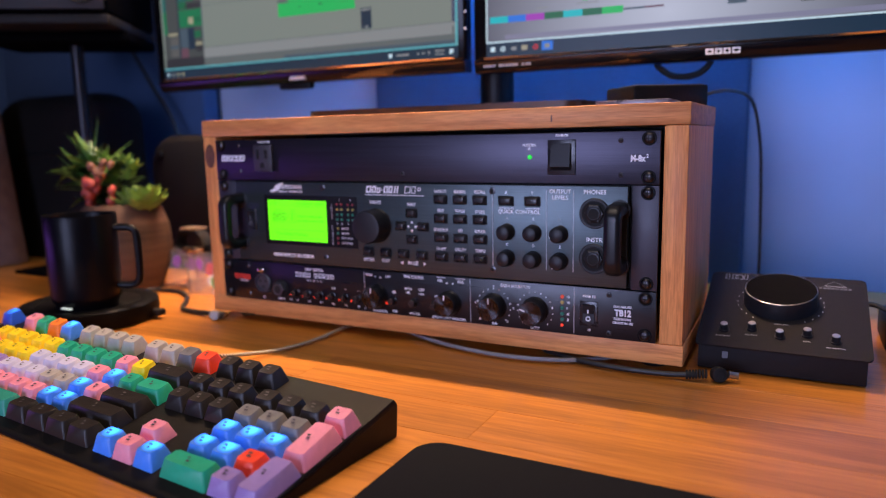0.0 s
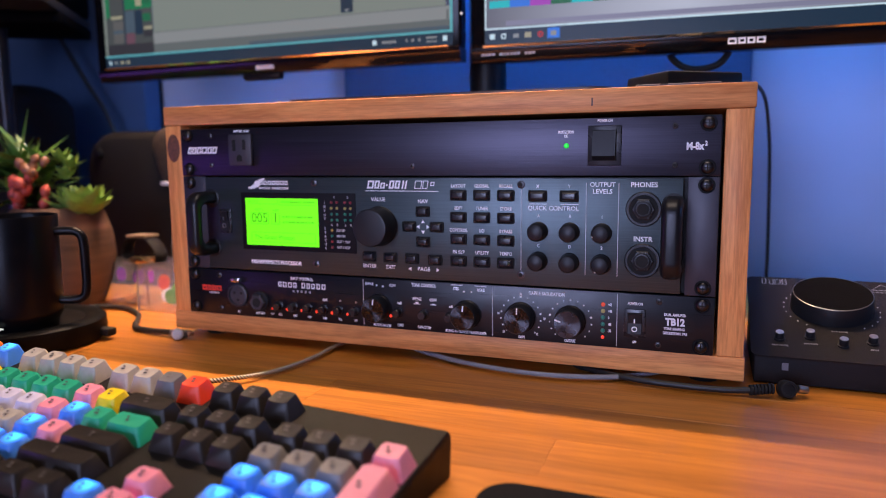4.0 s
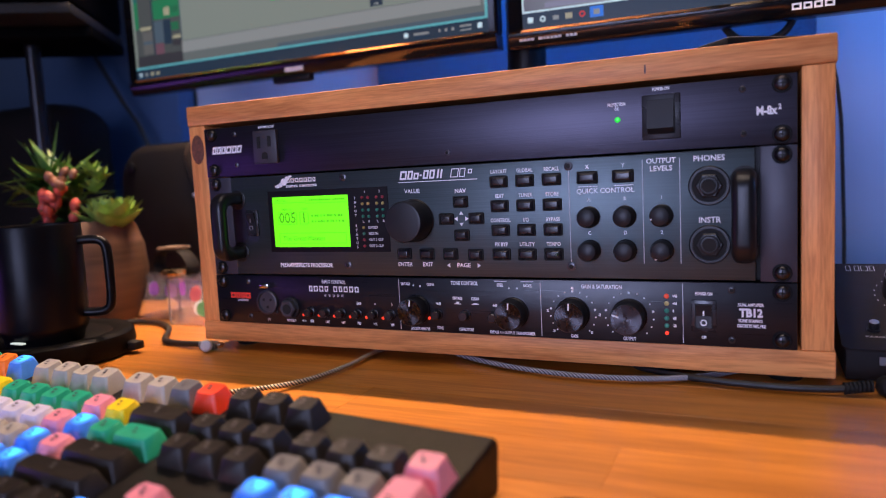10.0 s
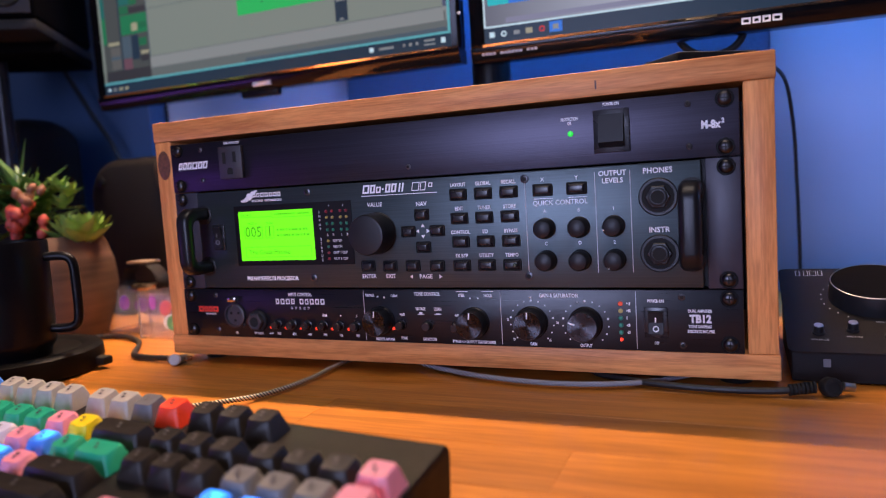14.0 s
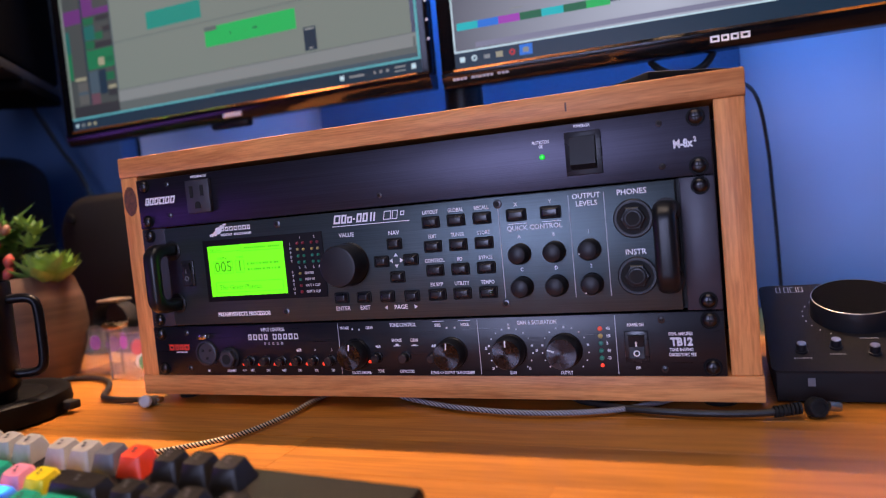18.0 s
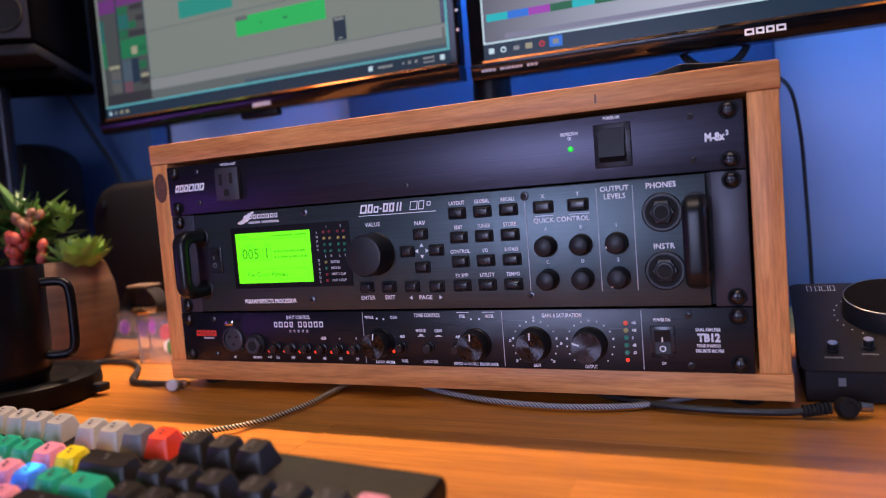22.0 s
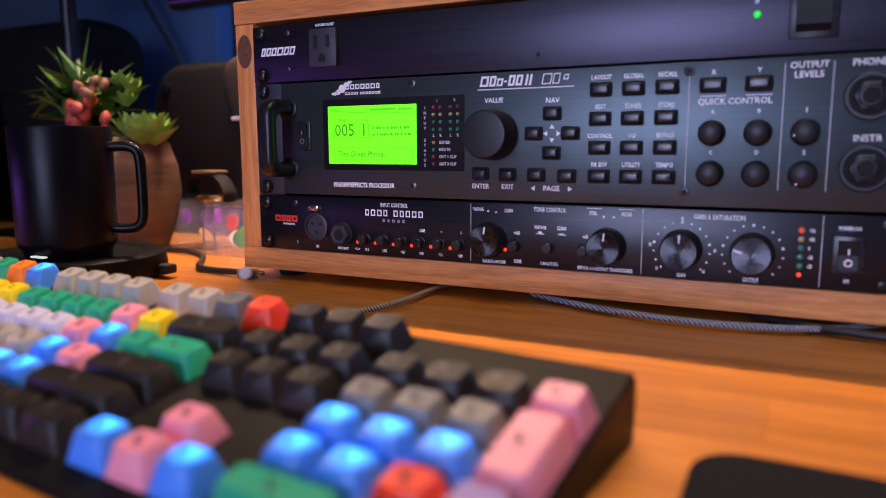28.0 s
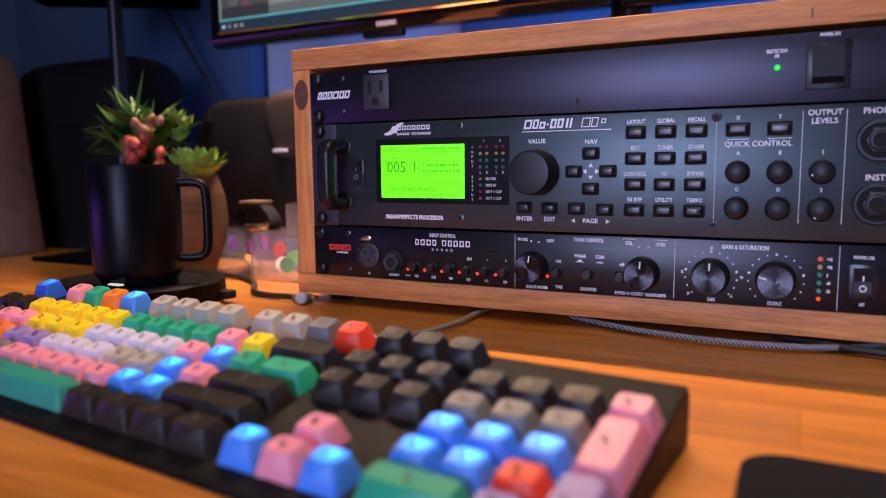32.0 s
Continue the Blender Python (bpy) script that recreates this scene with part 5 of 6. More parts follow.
top_part("status_light", lathe([(0.0010, 0.0016), (0.0007, 0.0022)], 10, Matrix.Translation((0.0, 0.122, 0))), glow("white_led", (0.9, 0.9, 1.0), 2.0))


def outline(pts, w, z=0.0018):
    """Thin closed line print round a polygon."""
    bm = bmesh.new()
    c = sum((Vector(p) for p in pts), Vector((0, 0))) / len(pts)
    o_ = [bm.verts.new((x, y, z)) for x, y in pts]
    i_ = [bm.verts.new((x - w * (1 if x > c.x else -1) * (0 if abs(x - c.x) < 1e-5 else 1), y - w * (1 if y > c.y else -1), z)) for x, y in pts]
    for k in range(len(pts)):
        bm.faces.new((o_[k], o_[(k + 1) % len(pts)], i_[(k + 1) % len(pts)], i_[k]))
    return bm


for xa, xb in ((-0.0525, -0.0490), (-0.0465, -0.0430), (-0.0420, -0.0370), (-0.0360, -0.0325)):
    top_part("maker_mark", outline([(xa, 0.1170), (xb, 0.1170), (xb, 0.1265), (xa, 0.1265)], 0.0005), INKD, None, smooth=0)
top_part("maker_mark", outline([(0.0325, 0.1145), (0.0515, 0.1145), (0.0420, 0.1255)], 0.0008), INKD, None, smooth=0)
top_part("maker_mark", join(*[box(0.029 + 0.0034 * k, 0.0313 + 0.0034 * k, 0.1098, 0.1122, 0.0016, 0.0018) for k in range(8)]), SWMARK, None, smooth=0)
part("label_print", box(0.2910, 0.2955, 0.0290, 0.0298, 0.0120, 0.0175), SWMARK, mc, smooth=0)

# ---- headphone plug and cables ----
CORD = mat("black_cable_sheath", (0.012, 0.012, 0.013), 0.5)


def braid(name, a, b, scale):
    m = mat(name, a, 0.8)
    n, l = m.node_tree.nodes, m.node_tree.links
    w = n.new("ShaderNodeTexWave")
    w.wave_type, w.bands_direction = "BANDS", "DIAGONAL"
    w.inputs["Scale"].default_value, w.inputs["Distortion"].default_value, w.inputs["Detail"].default_value = scale, 1.5, 1
    tc = n.new("ShaderNodeTexCoord")
    l.new(tc.outputs["Object"], w.inputs["Vector"])
    rp = n.new("ShaderNodeValToRGB")
    rp.color_ramp.interpolation = "CONSTANT"
    rp.color_ramp.elements[0].color, rp.color_ramp.elements[1].color, rp.color_ramp.elements[1].position = (*a, 1), (*b, 1), 0.5
    l.new(w.outputs["Fac"], rp.inputs[0])
    l.new(rp.outputs[0], n["Principled BSDF"].inputs["Base Color"])
    return m


BR1 = braid("braided_tan_black", (0.02, 0.018, 0.018), (0.70, 0.60, 0.50), 185)
BR2 = braid("braided_grey_black", (0.06, 0.06, 0.07), (0.42, 0.42, 0.48), 225)
solo("keyboard_cable", tube([(-0.05, 0.12, 0.004), (-0.075, 0.05, 0.004), (-0.083, 0.0, 0.004), (-0.084, -0.035, 0.0035), (-0.094, -0.08, 0.0035), (-0.112, -0.115, 0.006), (-0.13, -0.145, 0.010)], 0.0019, 10), BR1, "black and tan braided cable lying on the desk", "cable", base=(-0.08, 0, 0))
solo("braided_cable", tube([(-0.05, 0.09, 0.004), (-0.02, 0.03, 0.004), (0.02, 0.004, 0.004), (0.07, -0.012, 0.004), (0.12, -0.016, 0.004), (0.17, -0.004, 0.004), (0.21, 0.03, 0.004), (0.25, 0.09, 0.004)], 0.0020, 10), BR2, "grey braided cable lying on the desk", "cable", base=(0.1, 0, 0))
pl = rack_thing("headphone_cable", (0.25, 0.0, 0), "black headphone cable with an angled jack plug", "cable")
part("cord", tube([(0.12, 0.12, 0.004), (0.13, 0.03, 0.004), (0.155, 0.006, 0.0042), (0.19, -0.006, 0.0042), (0.225, -0.010, 0.0042), (0.255, -0.009, 0.0045), (0.276, -0.006, 0.0060)], 0.0024, 10), CORD, pl)
for k in range(7):
    p = Vector((0.268 + 0.0024 * k, -0.0075 + 0.0006 * k, 0.0055 + 0.00025 * k))
    part("strain_relief", lathe([(0.0022, -0.0009), (0.0039, -0.0008), (0.0039, 0.0008), (0.0022, 0.0009)], 14, Matrix.Translation(p) @ pose(0, 0, 0, 0, 90, 12)), RUBBER, pl)
hd = part("plug_body", lathe([(0.0, -0.0050), (0.0055, -0.0046), (0.0064, -0.0033), (0.0064, 0.0033), (0.0056, 0.0046), (0.0040, 0.0048), (0.0037, 0.0040), (0.0, 0.0040)], 24, Matrix.Translation((0.292, -0.001, 0.0068)) @ pose(0, 0, 0, 78, 0, 20)), RUBBER, pl)
part("plug_collar", tube([(0.299, 0.001, 0.0072), (0.303, 0.003, 0.0062), (0.3060, 0.0042, 0.0058)], 0.0030, 12), RIMM, hd, "bright metal plug collar")

# ---- things on the left ----
us = rack_thing("usb_cable", (-0.30, 0.02, 0), "black usb cable with a grey plug lying on the desk", "cable")
part("cord", tube([(-0.424, 0.010, 0.0035), (-0.450, 0.038, 0.0035), (-0.446, 0.064, 0.0035), (-0.424, 0.074, 0.0035), (-0.397, 0.071, 0.0035), (-0.367, 0.054, 0.0035), (-0.344, 0.031, 0.0035), (-0.327, 0.010, 0.0035), (-0.313, 0.000, 0.0035), (-0.293, -0.003, 0.0035), (-0.277, -0.005, 0.0042), (-0.262, -0.006, 0.0048)], 0.0028, 10), CORD, us)
part("plug_body", box(-0.2640, -0.2440, -0.0105, -0.0015, 0.001, 0.0082, 0.002), mat("grey_plug", (0.16, 0.16, 0.19), 0.45), us)
part("plug_tip", box(-0.2439, -0.2385, -0.0090, -0.0030, 0.003, 0.0075, 0.0008), CHROME, us)
part("plug_end", lathe([(0.0042, 0), (0.0055, 0.001), (0.0055, 0.004), (0.0042, 0.005)], 20, Matrix.Translation((-0.2490, -0.0135, 0.0058)) @ pose(0, 0, 0, 78, 0, 25)), mat("white_plug_end", (0.5, 0.5, 0.54), 0.4), us, "pale round plug end")

MUGM = mat("matt_black_ceramic", (0.0025, 0.0025, 0.004), 0.33, var=0.1, spec=0.15)
COASTER = mat("coaster_plastic", (0.0035, 0.0035, 0.004), 0.5, spec=0.10, bump=0.05, bscale=2500)
cs = rack_thing("mug_warmer", (-0.385, -0.072, 0), "round black charging coaster under the mug", "coaster")
part("base", lathe([(0.066, 0.0), (0.074, 0.002), (0.076, 0.010), (0.075, 0.0205), (0.072, 0.0225), (0.060, 0.0225), (0.057, 0.0205), (0, 0.0205)], 64, Matrix.Translation((-0.392, -0.068, 0))), COASTER, cs)
part("pad", lathe([(0.056, 0.0206), (0.0555, 0.0209), (0, 0.0209)], 48, Matrix.Translation((-0.392, -0.068, 0))), COASTER, cs)
part("cable_boot", box(-0.326, -0.312, -0.040, -0.028, 0.004, 0.012, 0.002), RUBBER, cs)
mg = rack_thing("mug", (-0.372, -0.085, 0.0210), "matt black cylindrical mug with a square handle", "mug")
MX = Matrix.Translation((-0.3705, -0.085, 0.0210))
part("body", lathe([(0.029, 0.0), (0.0318, 0.001), (0.0325, 0.007), (0.0362, 0.012), (0.0370, 0.016), (0.0375, 0.104), (0.0369, 0.1055), (0.0362, 0.104), (0.0354, 0.020), (0.0, 0.016)], 56, MX), MUGM, mg)
ha = radians(27)
hx, hy = math.cos(ha), math.sin(ha)
part("handle", tube([(-0.372 + hx * d, -0.085 + hy * d, 0.0206 + z) for d, z in ((0.036, 0.090), (0.050, 0.0905), (0.0585, 0.0885), (0.0625, 0.081), (0.0632, 0.058), (0.0625, 0.034), (0.0585, 0.0265), (0.050, 0.0245), (0.036, 0.025))], 0.0041, 12), MUGM, mg)
part("status_light", box(-0.3795 + 0.012, -0.3645 + 0.012, -0.1205, -0.1160, 0.0262, 0.0276, 0.0006), glow("mug_led", (0.75, 0.8, 0.7), 0.8), mg)

pt = rack_thing("potted_succulents", (-0.504, 0.076, 0), "wood-grained round pot of succulents with red berries", "potted plant")
POTM = mat("banded_pot", (0.095, 0.052, 0.032), 0.65, var=0.45, scale=22, bump=0.4, bscale=90, stretch=(0.25, 0.25, 4.0), spec=0.25)
PC = Vector((-0.504, 0.076, 0.0))
part("pot", lathe([(0.040, 0.0), (0.046, 0.003), (0.058, 0.035), (0.0625, 0.062), (0.060, 0.090), (0.052, 0.114), (0.0465, 0.121), (0.044, 0.121), (0.044, 0.112), (0.0, 0.112)], 48, Matrix.Translation(PC)), POTM, pt)
part("soil", lathe([(0.0438, 0.106), (0.043, 0.116), (0, 0.118)], 24, Matrix.Translation(PC)), mat("dark_soil", (0.03, 0.02, 0.015), 0.95, var=0.5, scale=300, bump=0.8), pt)
LEAF = mat("spiky_leaf", (0.080, 0.18, 0.028), 0.45, var=0.3, scale=40)
ROSE = mat("rosette_leaf", (0.155, 0.265, 0.045), 0.4, var=0.3, scale=60)
BERRY = mat("red_succulent_bud", (0.40, 0.06, 0.04), 0.55, var=0.35, scale=60)
BUD = mat("pinkish_bud", (0.21, 0.085, 0.042), 0.55, var=0.3, scale=60)


def leaf(base, d, length, width, thick, curl):
    """A pointed, folded leaf from base along d."""
    d = Vector(d).normalized()
    side = d.cross(Vector((0, 0, 1)))
    side = side.normalized() if side.length > 0.05 else Vector((1, 0, 0))
    up = side.cross(d).normalized()
    bm = bmesh.new()
    rows = []
    for i in range(7):
        t = i / 6
        w = width * (0.35 + 0.75 * math.sin(math.pi * min(1.0, 0.12 + 0.85 * t))) * (1 - t ** 2.6) + 0.0002
        c = Vector(base) + d * length * t - Vector((0, 0, 1)) * curl * length * t * t
        k_ = thick * (1 - 0.93 * t * t)
        rows.append([bm.verts.new(c - side * w + up * k_), bm.verts.new(c + up * k_ * 0.1), bm.verts.new(c + side * w + up * k_), bm.verts.new(c - up * k_ * 1.2)])
    for a, b in zip(rows, rows[1:]):
        for k in range(4):
            bm.faces.new((a[k], a[(k + 1) % 4], b[(k + 1) % 4], b[k]))
    bm.faces.new(rows[0])
    bm.faces.new(rows[-1][::-1])
    bmesh.ops.recalc_face_normals(bm, faces=bm.faces)
    return bm


random.seed(21)
SP = PC + Vector((-0.052, 0.0, 0.120))
for i in range(78):
    a = random.uniform(0, 2 * math.pi)
    e = random.uniform(-0.15, 1.25)
    st_h = random.uniform(0, 0.052)
    d = (math.cos(a) * math.cos(e) - 0.42, math.sin(a) * math.cos(e) * 0.8, math.sin(e))
    part("leaf", leaf(SP + Vector((random.uniform(-0.010, 0.018), random.uniform(-0.010, 0.010), st_h)), d, random.uniform(0.052, 0.090) * (1.0 - 0.30 * math.sin(max(0, e))), random.uniform(0.0075, 0.0110), 0.0012, random.uniform(-0.10, 0.35)), LEAF, pt, smooth=60)
for i in range(16):
    a = random.uniform(0, 2 * math.pi)
    e = random.uniform(0.0, 0.9)
    part("leaf", leaf(PC + Vector((-0.020, 0.005, 0.130 + random.uniform(0, 0.05))), (math.cos(a) * math.cos(e), math.sin(a) * math.cos(e), math.sin(e)), random.uniform(0.03, 0.05), random.uniform(0.005, 0.007), 0.0014, 0.1), LEAF, pt, smooth=60)
RC = PC + Vector((0.042, 0.000, 0.114))
for ring_, (n_, e, ln, wd) in enumerate(((4, 1.42, 0.027, 0.010), (6, 1.20, 0.032, 0.0135), (7, 0.95, 0.035, 0.016), (7, 0.62, 0.036, 0.015), (5, 0.25, 0.038, 0.012))):
    for i in range(n_):
        a = 2 * math.pi * (i + 0.5 * ring_) / n_ + 0.2
        part("rosette_leaf", leaf(RC + Vector((math.cos(a) * 0.005, math.sin(a) * 0.005, 0)), (math.cos(a) * math.cos(e), math.sin(a) * math.cos(e), math.sin(e)), ln, wd, 0.0034, -0.25 * math.cos(e)), ROSE, pt, smooth=70)
for cl, (dx, dz) in enumerate(((0.018, 0.165), (0.028, 0.178), (0.012, 0.185))):
    for i in range(9):
        a = 2 * math.pi * i / 9 + cl
        part("rosette_leaf", leaf(PC + Vector((dx, 0.0, dz - 0.010)), (math.cos(a), math.sin(a), 0.5 + 0.5 * (i % 3)), 0.020, 0.0052, 0.0016, 0.0), ROSE, pt, smooth=60)
for i in range(21):
    r = random.uniform(0.0060, 0.0080) * (1.1 if i < 12 else 0.8)
    p = PC + Vector((-0.012 + random.uniform(-0.020, 0.020) + 0.0005 * i, -0.030 + random.uniform(-0.015, 0.010), 0.124 + i * 0.0027))
    part("bud", lathe([(0, -r * 1.3), (r * 0.55, -r * 0.95), (r * 0.9, -r * 0.1), (r * 0.72, r * 0.7), (r * 0.3, r * 1.15), (0, r * 1.3)], 12, Matrix.Translation(p) @ pose(0, 0, 0, random.uniform(-60, 60), random.uniform(-60, 60))), BERRY if i < 14 else BUD, pt, smooth=80)

BAGM = mat("black_nylon_bag", (0.010, 0.009, 0.009), 0.7, spec=0.2, var=0.2, scale=500, bump=0.4, bscale=1800)
BAGB = mat("brown_black_leatherette", (0.052, 0.036, 0.026), 0.55, spec=0.25, var=0.2, scale=200, bump=0.3, bscale=1200)
bg = rack_thing("camera_bag", (-0.47, 0.25, 0), "black padded camera bag with a rounded brown flap", "bag")
bm = box(-0.597, -0.362, 0.205, 0.300, 0.0, 0.2150)
bmesh.ops.bevel(bm, geom=[e for e in bm.edges if e.verts[0].co.z > 0.2 and e.verts[1].co.z > 0.2 and abs(e.verts[0].co.y - e.verts[1].co.y) > 0.05], offset=0.055, segments=8, profile=0.5, affect="EDGES")
bmesh.ops.bevel(bm, geom=[e for e in bm.edges if e.calc_face_angle(0) > 1.0], offset=0.012, segments=3, profile=0.5, affect="EDGES")
bo = part("body", bm, BAGM, bg, smooth=60)
bm = box(-0.490, -0.356, 0.198, 0.306, 0.134, 0.2215)
for v in bm.verts:
    if v.co.z < 0.15 and v.co.x < -0.45:
        v.co.x = -0.455
bmesh.ops.bevel(bm, geom=[e for e in bm.edges if e.verts[0].co.z > 0.2 and e.verts[1].co.z > 0.2 and abs(e.verts[0].co.y - e.verts[1].co.y) > 0.05], offset=0.050, segments=8, profile=0.5, affect="EDGES")
bmesh.ops.bevel(bm, geom=[e for e in bm.edges if e.calc_face_angle(0) > 0.9], offset=0.016, segments=5, profile=0.5, affect="EDGES")
part("flap", bm, BAGB, bg, "brown rounded flap", smooth=60)
part("buckle", lathe([(0.008, 0), (0.008, 0.003), (0.006, 0.0045), (0, 0.005)], 20, Matrix.Translation((-0.568, 0.2049, 0.185)) @ FRONT), BLACK, bo)
part("badge", box(-0.452, -0.430, 0.1935, 0.1978, 0.142, 0.147, 0.0008), INKD, bg, "small pale badge")

ACR = clear("clear_acrylic", (0.98, 0.97, 1.0), 0.03, 1.38)
ACR.node_tree.nodes["Principled BSDF"].inputs["Transmission Weight"].default_value = 0.95


def acrylic_box(x0, x1, y0, y1, h, rz):
    t = thing("acrylic_box", ((x0 + x1) / 2, (y0 + y1) / 2, 0), "clear acrylic storage box with bits inside", "box", "clear boxes", rz)
    w, d = (x1 - x0) / 2, (y1 - y0) / 2
    bm = join(box(-w, w, -d, -d + 0.002, 0, h), box(-w, w, d - 0.002, d, 0, h), box(-w, -w + 0.002, -d + 0.0021, d - 0.0021, 0, h), box(w - 0.002, w, -d + 0.0021, d - 0.0021, 0, h), box(-w + 0.0021, w - 0.0021, -d + 0.0021, d - 0.0021, 0, 0.002))
    part("shell", bm, ACR, t, smooth=0).visible_shadow = False
    part("rim", join(box(-w - 0.0005, w + 0.0005, -d - 0.0005, -d + 0.0025, h + 0.0002, h + 0.003, 0.0005), box(-w - 0.0005, w + 0.0005, d - 0.0025, d + 0.0005, h + 0.0002, h + 0.003, 0.0005), box(-w - 0.0005, -w + 0.0025, -d + 0.0026, d - 0.0026, h + 0.0002, h + 0.003), box(w - 0.0025, w + 0.0005, -d + 0.0026, d - 0.0026, h + 0.0002, h + 0.003)), ACR, t)
    return t


acrylic_box(-0.4710, -0.3985, 0.103, 0.161, 0.049, 0)
acrylic_box(-0.3905, -0.3250, 0.079, 0.138, 0.049, 0)
acrylic_box(-0.3950, -0.3250, 0.146, 0.201, 0.078, 0)
PK = [mat("pick_" + n_, c, 0.35) for n_, c in (("orange", (0.8, 0.12, 0.03)), ("green", (0.10, 0.34, 0.05)), ("white", (0.6, 0.6, 0.6)), ("purple", (0.30, 0.06, 0.5)), ("amber", (0.55, 0.30, 0.08)))]
# the three violet discs stand in for glints in the acrylic
for i, (x, y, z, a, c) in enumerate(((-0.360, 0.091, 0.034, 80, 0), (-0.348, 0.0895, 0.0175, 84, 1), (-0.344, 0.097, 0.024, 70, 1), (-0.365, 0.103, 0.0155, 70, 2), (-0.440, 0.133, 0.013, 40, 4), (-0.424, 0.118, 0.032, 80, 3), (-0.452, 0.118, 0.034, 80, 3), (-0.380, 0.092, 0.040, 82, 3))):
    solo("guitar_pick", lathe([(0.0084, -0.0005), (0.0088, 0), (0.0084, 0.0005)], 20, Matrix.Translation((x, y, z)) @ pose(0, 0, 0, a, 10 * i, 15 * i)), PK[c], "coloured plastic guitar pick in the clear box, violet ones painting glints", "pick", "guitar picks", base=(x, y, z))
wt = rack_thing("wrist_watch", (-0.4180, 0.1230, 0.0524), "black wrist watch with a bright case lying on the box", "watch")
part("case", lathe([(0.0, 0), (0.020, 0.0005), (0.0215, 0.003), (0.0205, 0.006), (0.018, 0.007), (0, 0.007)], 32, Matrix.Translation((-0.4080, 0.1180, 0.0524))), mat("gold_steel", (0.55, 0.42, 0.28), 0.25, 1.0), wt)
bm = tube([(-0.4310, 0.1180, 0.0550), (-0.4410, 0.1180, 0.0610), (-0.4350, 0.1180, 0.0770), (-0.4150, 0.1180, 0.0820), (-0.3970, 0.1180, 0.0770), (-0.3870, 0.1180, 0.0630), (-0.3890, 0.1180, 0.0530)], 0.010, 10, flat=0.22)
part("strap", bm, BAGM, wt)
part("buckle", box(-0.430, -0.400, 0.106, 0.130, 0.0825, 0.0855, 0.001), mat("strap_keeper", (0.35, 0.26, 0.18), 0.4, 0.6), wt)

# loudspeaker on its stand, far left
SPKM = mat("dull_black_paint", (0.002, 0.002, 0.0024), 0.8, spec=0.02)
sp = rack_thing("speaker_stand", (-0.70, 0.17, 0), "black metal desk stand with a flat top", "speaker stand")
part("post", lathe([(0.0095, 0.006), (0.0095, 0.3575)], 20, Matrix.Translation((-0.690, 0.165, 0))), mat("grey_steel_post", (0.030, 0.030, 0.034), 0.35, 0.8), sp)
part("foot_plate", box(-0.78, -0.62, 0.08, 0.25, 0, 0.006, 0.002), SPKM, sp)
bm = box(-0.1125, 0.1085, -0.040, 0.102, 0.3577, 0.3730, 0.003)
bmesh.ops.transform(bm, matrix=Matrix.Translation((-0.694, 0.148, 0)) @ Matrix.Rotation(radians(33.4), 4, "Z"), verts=bm.verts)
part("top_plate", bm, SPKM, sp)
ls = thing("loudspeaker", (-0.694, 0.148, 0.3732), "black studio loudspeaker turned towards the seat on its stand", "loudspeaker", rz=33.4)
part("foam_pad", box(-0.105, 0.105, -0.108, 0.108, 0.0, 0.0130, 0.002), RUBBER, ls)
cb = part("cabinet", box(-0.107, 0.107, -0.110, 0.110, 0.0132, 0.325, 0.008), SPKM, ls)
part("baffle", box(-0.101, 0.101, -0.1128, -0.1102, 0.0190, 0.319, 0.001), mat("grey_baffle", (0.026, 0.025, 0.030), 0.55, spec=0.3), ls)
part("port", lathe([(0.0245, 0.0), (0.0245, 0.0030), (0.0230, 0.0038), (0.0214, 0.0026), (0.0205, 0.0004), (0.0, 0.0004)], 32, Matrix.Translation((0.0715, -0.1129, 0.0500)) @ FRONT), VOID, cb)
part("woofer", lathe([(0.075, 0), (0.075, 0.004), (0.066, 0.005), (0.06, 0.001), (0.03, -0.0015), (0.022, 0.006), (0, 0.009)], 40, Matrix.Translation((-0.002, -0.1129, 0.158)) @ FRONT), RUBBER, ls)
part("tweeter", lathe([(0.04, 0), (0.04, 0.003), (0.016, 0.001), (0.012, 0.005), (0, 0.008)], 32, Matrix.Translation((0, -0.1129, 0.276)) @ FRONT), RUBBER, ls)
part("status_light", lathe([(0.0022, 0.0), (0.0016, 0.0012), (0, 0.0014)], 12, Matrix.Translation((0.0035, -0.1129, 0.0415)) @ FRONT), GRNLED, ls)
solo("speaker_cable", tube([(-0.85, 0.36, 0.45), (-0.80, 0.362, 0.375), (-0.755, 0.365, 0.305), (-0.713, 0.366, 0.245), (-0.68, 0.368, 0.15), (-0.66, 0.368, 0.02), (-0.655, 0.368, 0.004)], 0.004, 8), CORD, "black cable hanging behind the desk things", "cable", base=(-0.45, 0.35, 0))

BRN = mat("brown_leather_case", (0.25, 0.150, 0.112), 0.6, spec=0.2, var=0.15, scale=60, bump=0.25, bscale=900)
bc = rack_thing("brown_case", (-0.93, 0.12, 0), "rounded brown leather case standing upright", "case")
bm = box(-1.12, -0.862, 0.06, 0.16, 0.0, 0.300)
for v in bm.verts:
    if v.co.z > 0.2 and v.co.x > -1.0:
        v.co.x = -0.900
bmesh.ops.bevel(bm, geom=[e for e in bm.edges if e.verts[0].co.z > 0.2 and e.verts[1].co.z > 0.2 and abs(e.verts[0].co.y - e.verts[1].co.y) > 0.05], offset=0.05, segments=8, profile=0.5, affect="EDGES")
bmesh.ops.bevel(bm, geom=[e for e in bm.edges if e.calc_face_angle(0) > 1.0], offset=0.006, segments=2, profile=0.5, affect="EDGES")
part("body", bm, BRN, bc, smooth=50)
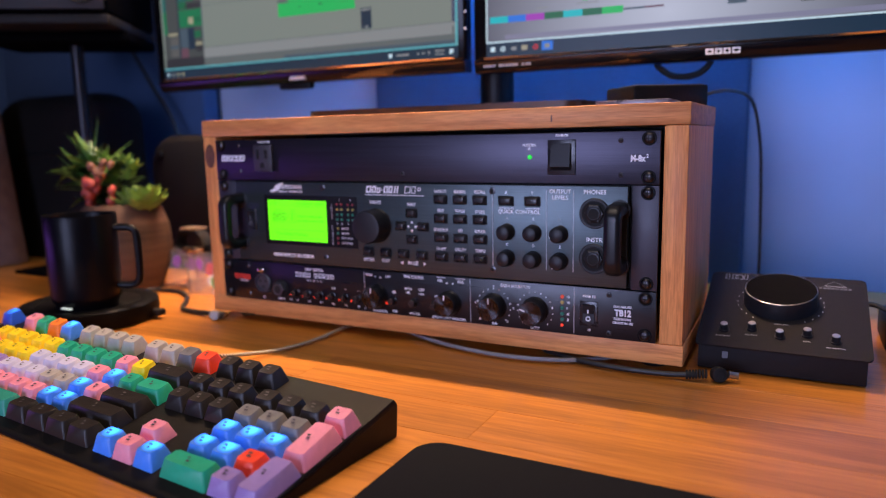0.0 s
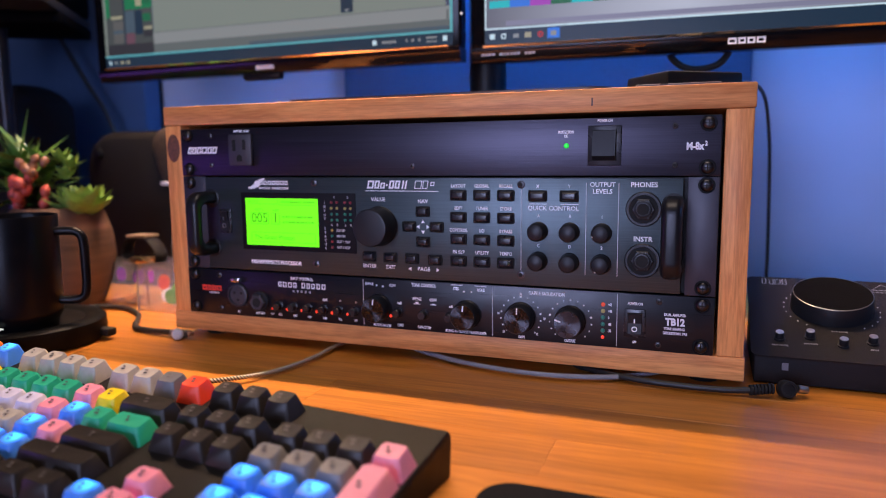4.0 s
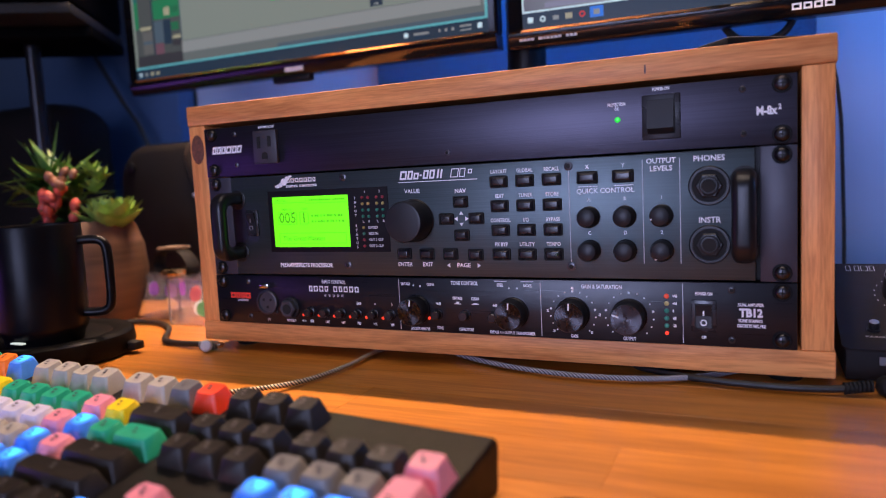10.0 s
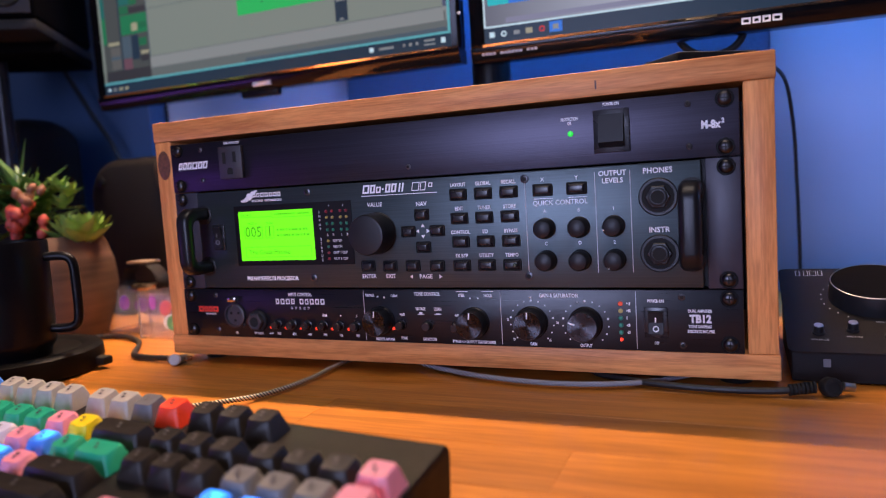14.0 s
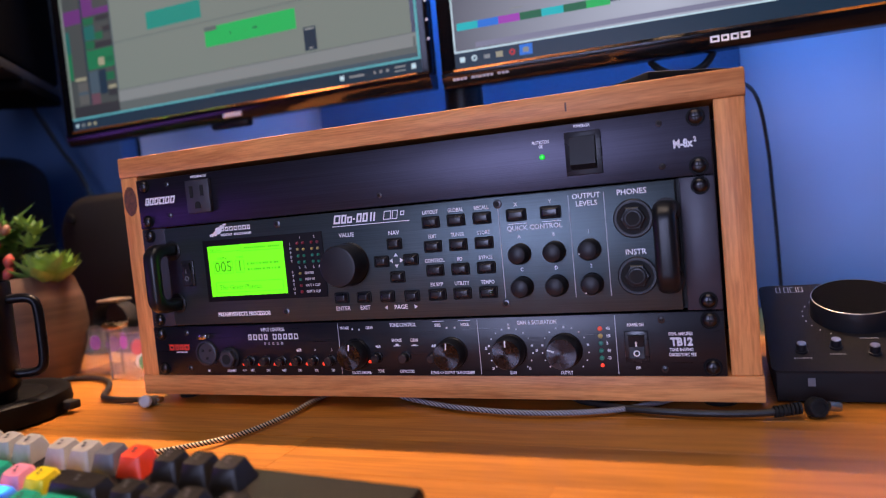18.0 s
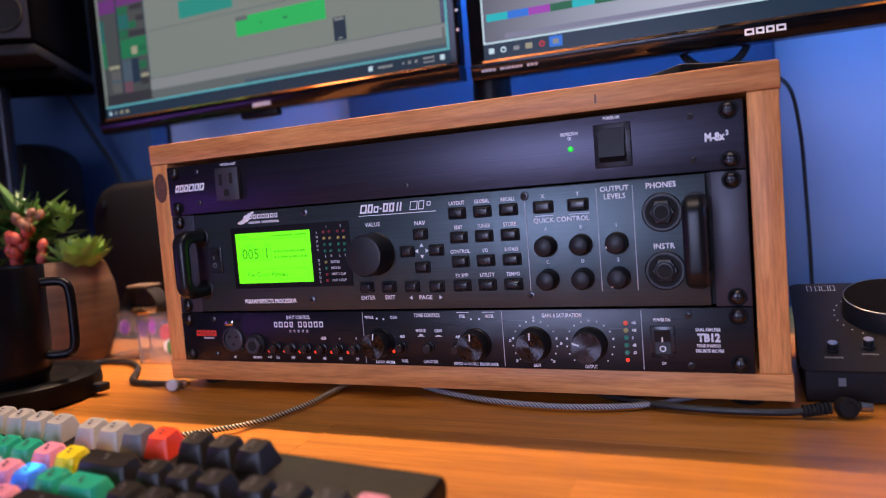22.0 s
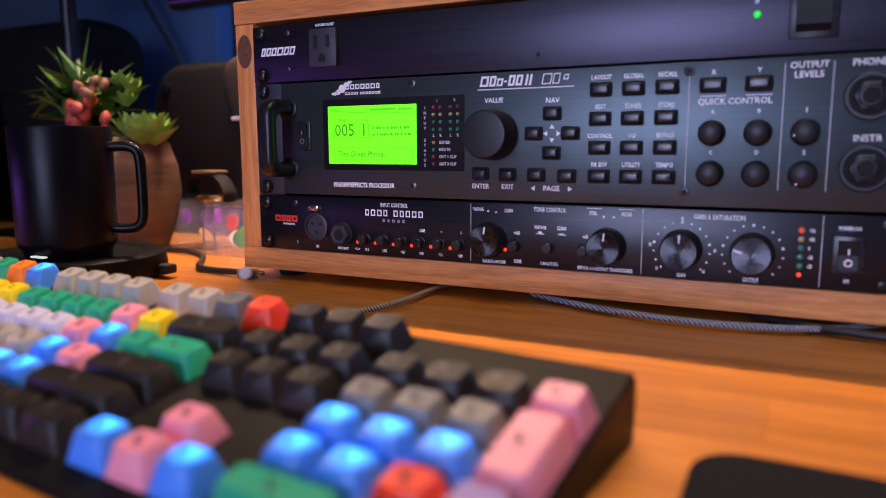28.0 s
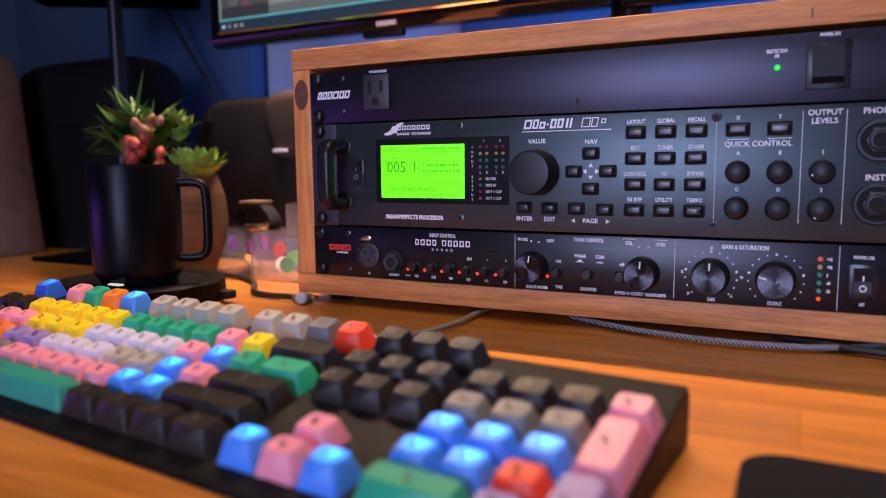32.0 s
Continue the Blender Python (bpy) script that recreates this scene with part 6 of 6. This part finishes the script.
part("piping", tube([(-0.864, 0.0615, 0.012), (-0.880, 0.0615, 0.14), (-0.894, 0.0615, 0.248), (-0.902, 0.0615, 0.275), (-0.920, 0.0615, 0.292), (-0.948, 0.0615, 0.2985), (-1.08, 0.0615, 0.2985)], 0.0022, 8), BAGB, bc)
bb = rack_thing("black_case", (-0.79, 0.22, 0), "black padded case standing behind the plant", "case")
bm = box(-0.97, -0.715, 0.20, 0.30, 0.0, 0.292)
bmesh.ops.bevel(bm, geom=[e for e in bm.edges if e.verts[0].co.z > 0.2 and e.verts[1].co.z > 0.2], offset=0.045, segments=6, profile=0.5, affect="EDGES")
part("body", bm, BAGM, bb, smooth=50)
part("zip", tube([(-0.965, 0.1985, 0.19), (-0.72, 0.1985, 0.19)], 0.0018, 8), RUBBER, bb)

# ---- things on top of the rack ----
TRAY = mat("dark_gloss_tray", (0.016, 0.012, 0.010), 0.35, spec=0.25)
bm = box(-0.185, 0.150, 0.085, 0.162, 0.2267, 0.2362)
bmesh.ops.bevel(bm, geom=[e for e in bm.edges if abs(e.verts[0].co.z - e.verts[1].co.z) > 0.004], offset=0.02, segments=5, profile=0.5, affect="EDGES")
solo("tablet", bm, TRAY, "thin dark tablet lying on the rack", "tablet", base=(0, 0.1, 0.2267))
bx_ = rack_thing("network_box", (0.207, 0.152, 0.2268), "black rounded network box lying on the rack", "box")
bm = box(-0.0385, 0.0385, -0.0350, 0.0350, 0.2268, 0.2485, 0.003)
bmesh.ops.transform(bm, matrix=Matrix.Translation((0.207, 0.152, 0)) @ Matrix.Rotation(radians(36), 4, "Z"), verts=bm.verts)
part("body", bm, BLACK, bx_)
bm = box(0.176, 0.240, 0.040, 0.100, 0.2267, 0.2315, 0.0012)
ph = rack_thing("small_drive", (0.208, 0.07, 0.2267), "small flat grey drive lying on the rack", "drive")
part("body", bm, mat("grey_drive", (0.11, 0.11, 0.14), 0.3, 0.5), ph)
solo("hanging_cable", tube([(0.250, 0.160, 0.238), (0.268, 0.235, 0.246), (0.286, 0.315, 0.238), (0.295, 0.348, 0.192), (0.298, 0.358, 0.135), (0.300, 0.362, 0.065), (0.300, 0.366, 0.008), (0.298, 0.380, 0.004)], 0.0020, 8), CORD, "thin black cord hanging beside the rack", "cable", base=(0.332, 0.25, 0))
sd = rack_thing("desk_gadget", (0.46, 0.16, 0), "low black gadget beside the volume controller", "gadget")
part("body", box(0.418, 0.56, 0.14, 0.215, 0.0, 0.030, 0.005), BLACK, sd)
part("cord", tube([(0.430, 0.150, 0.0305), (0.412, 0.155, 0.040), (0.400, 0.165, 0.036), (0.405, 0.19, 0.012), (0.41, 0.24, 0.004)], 0.0024, 8), CORD, sd)
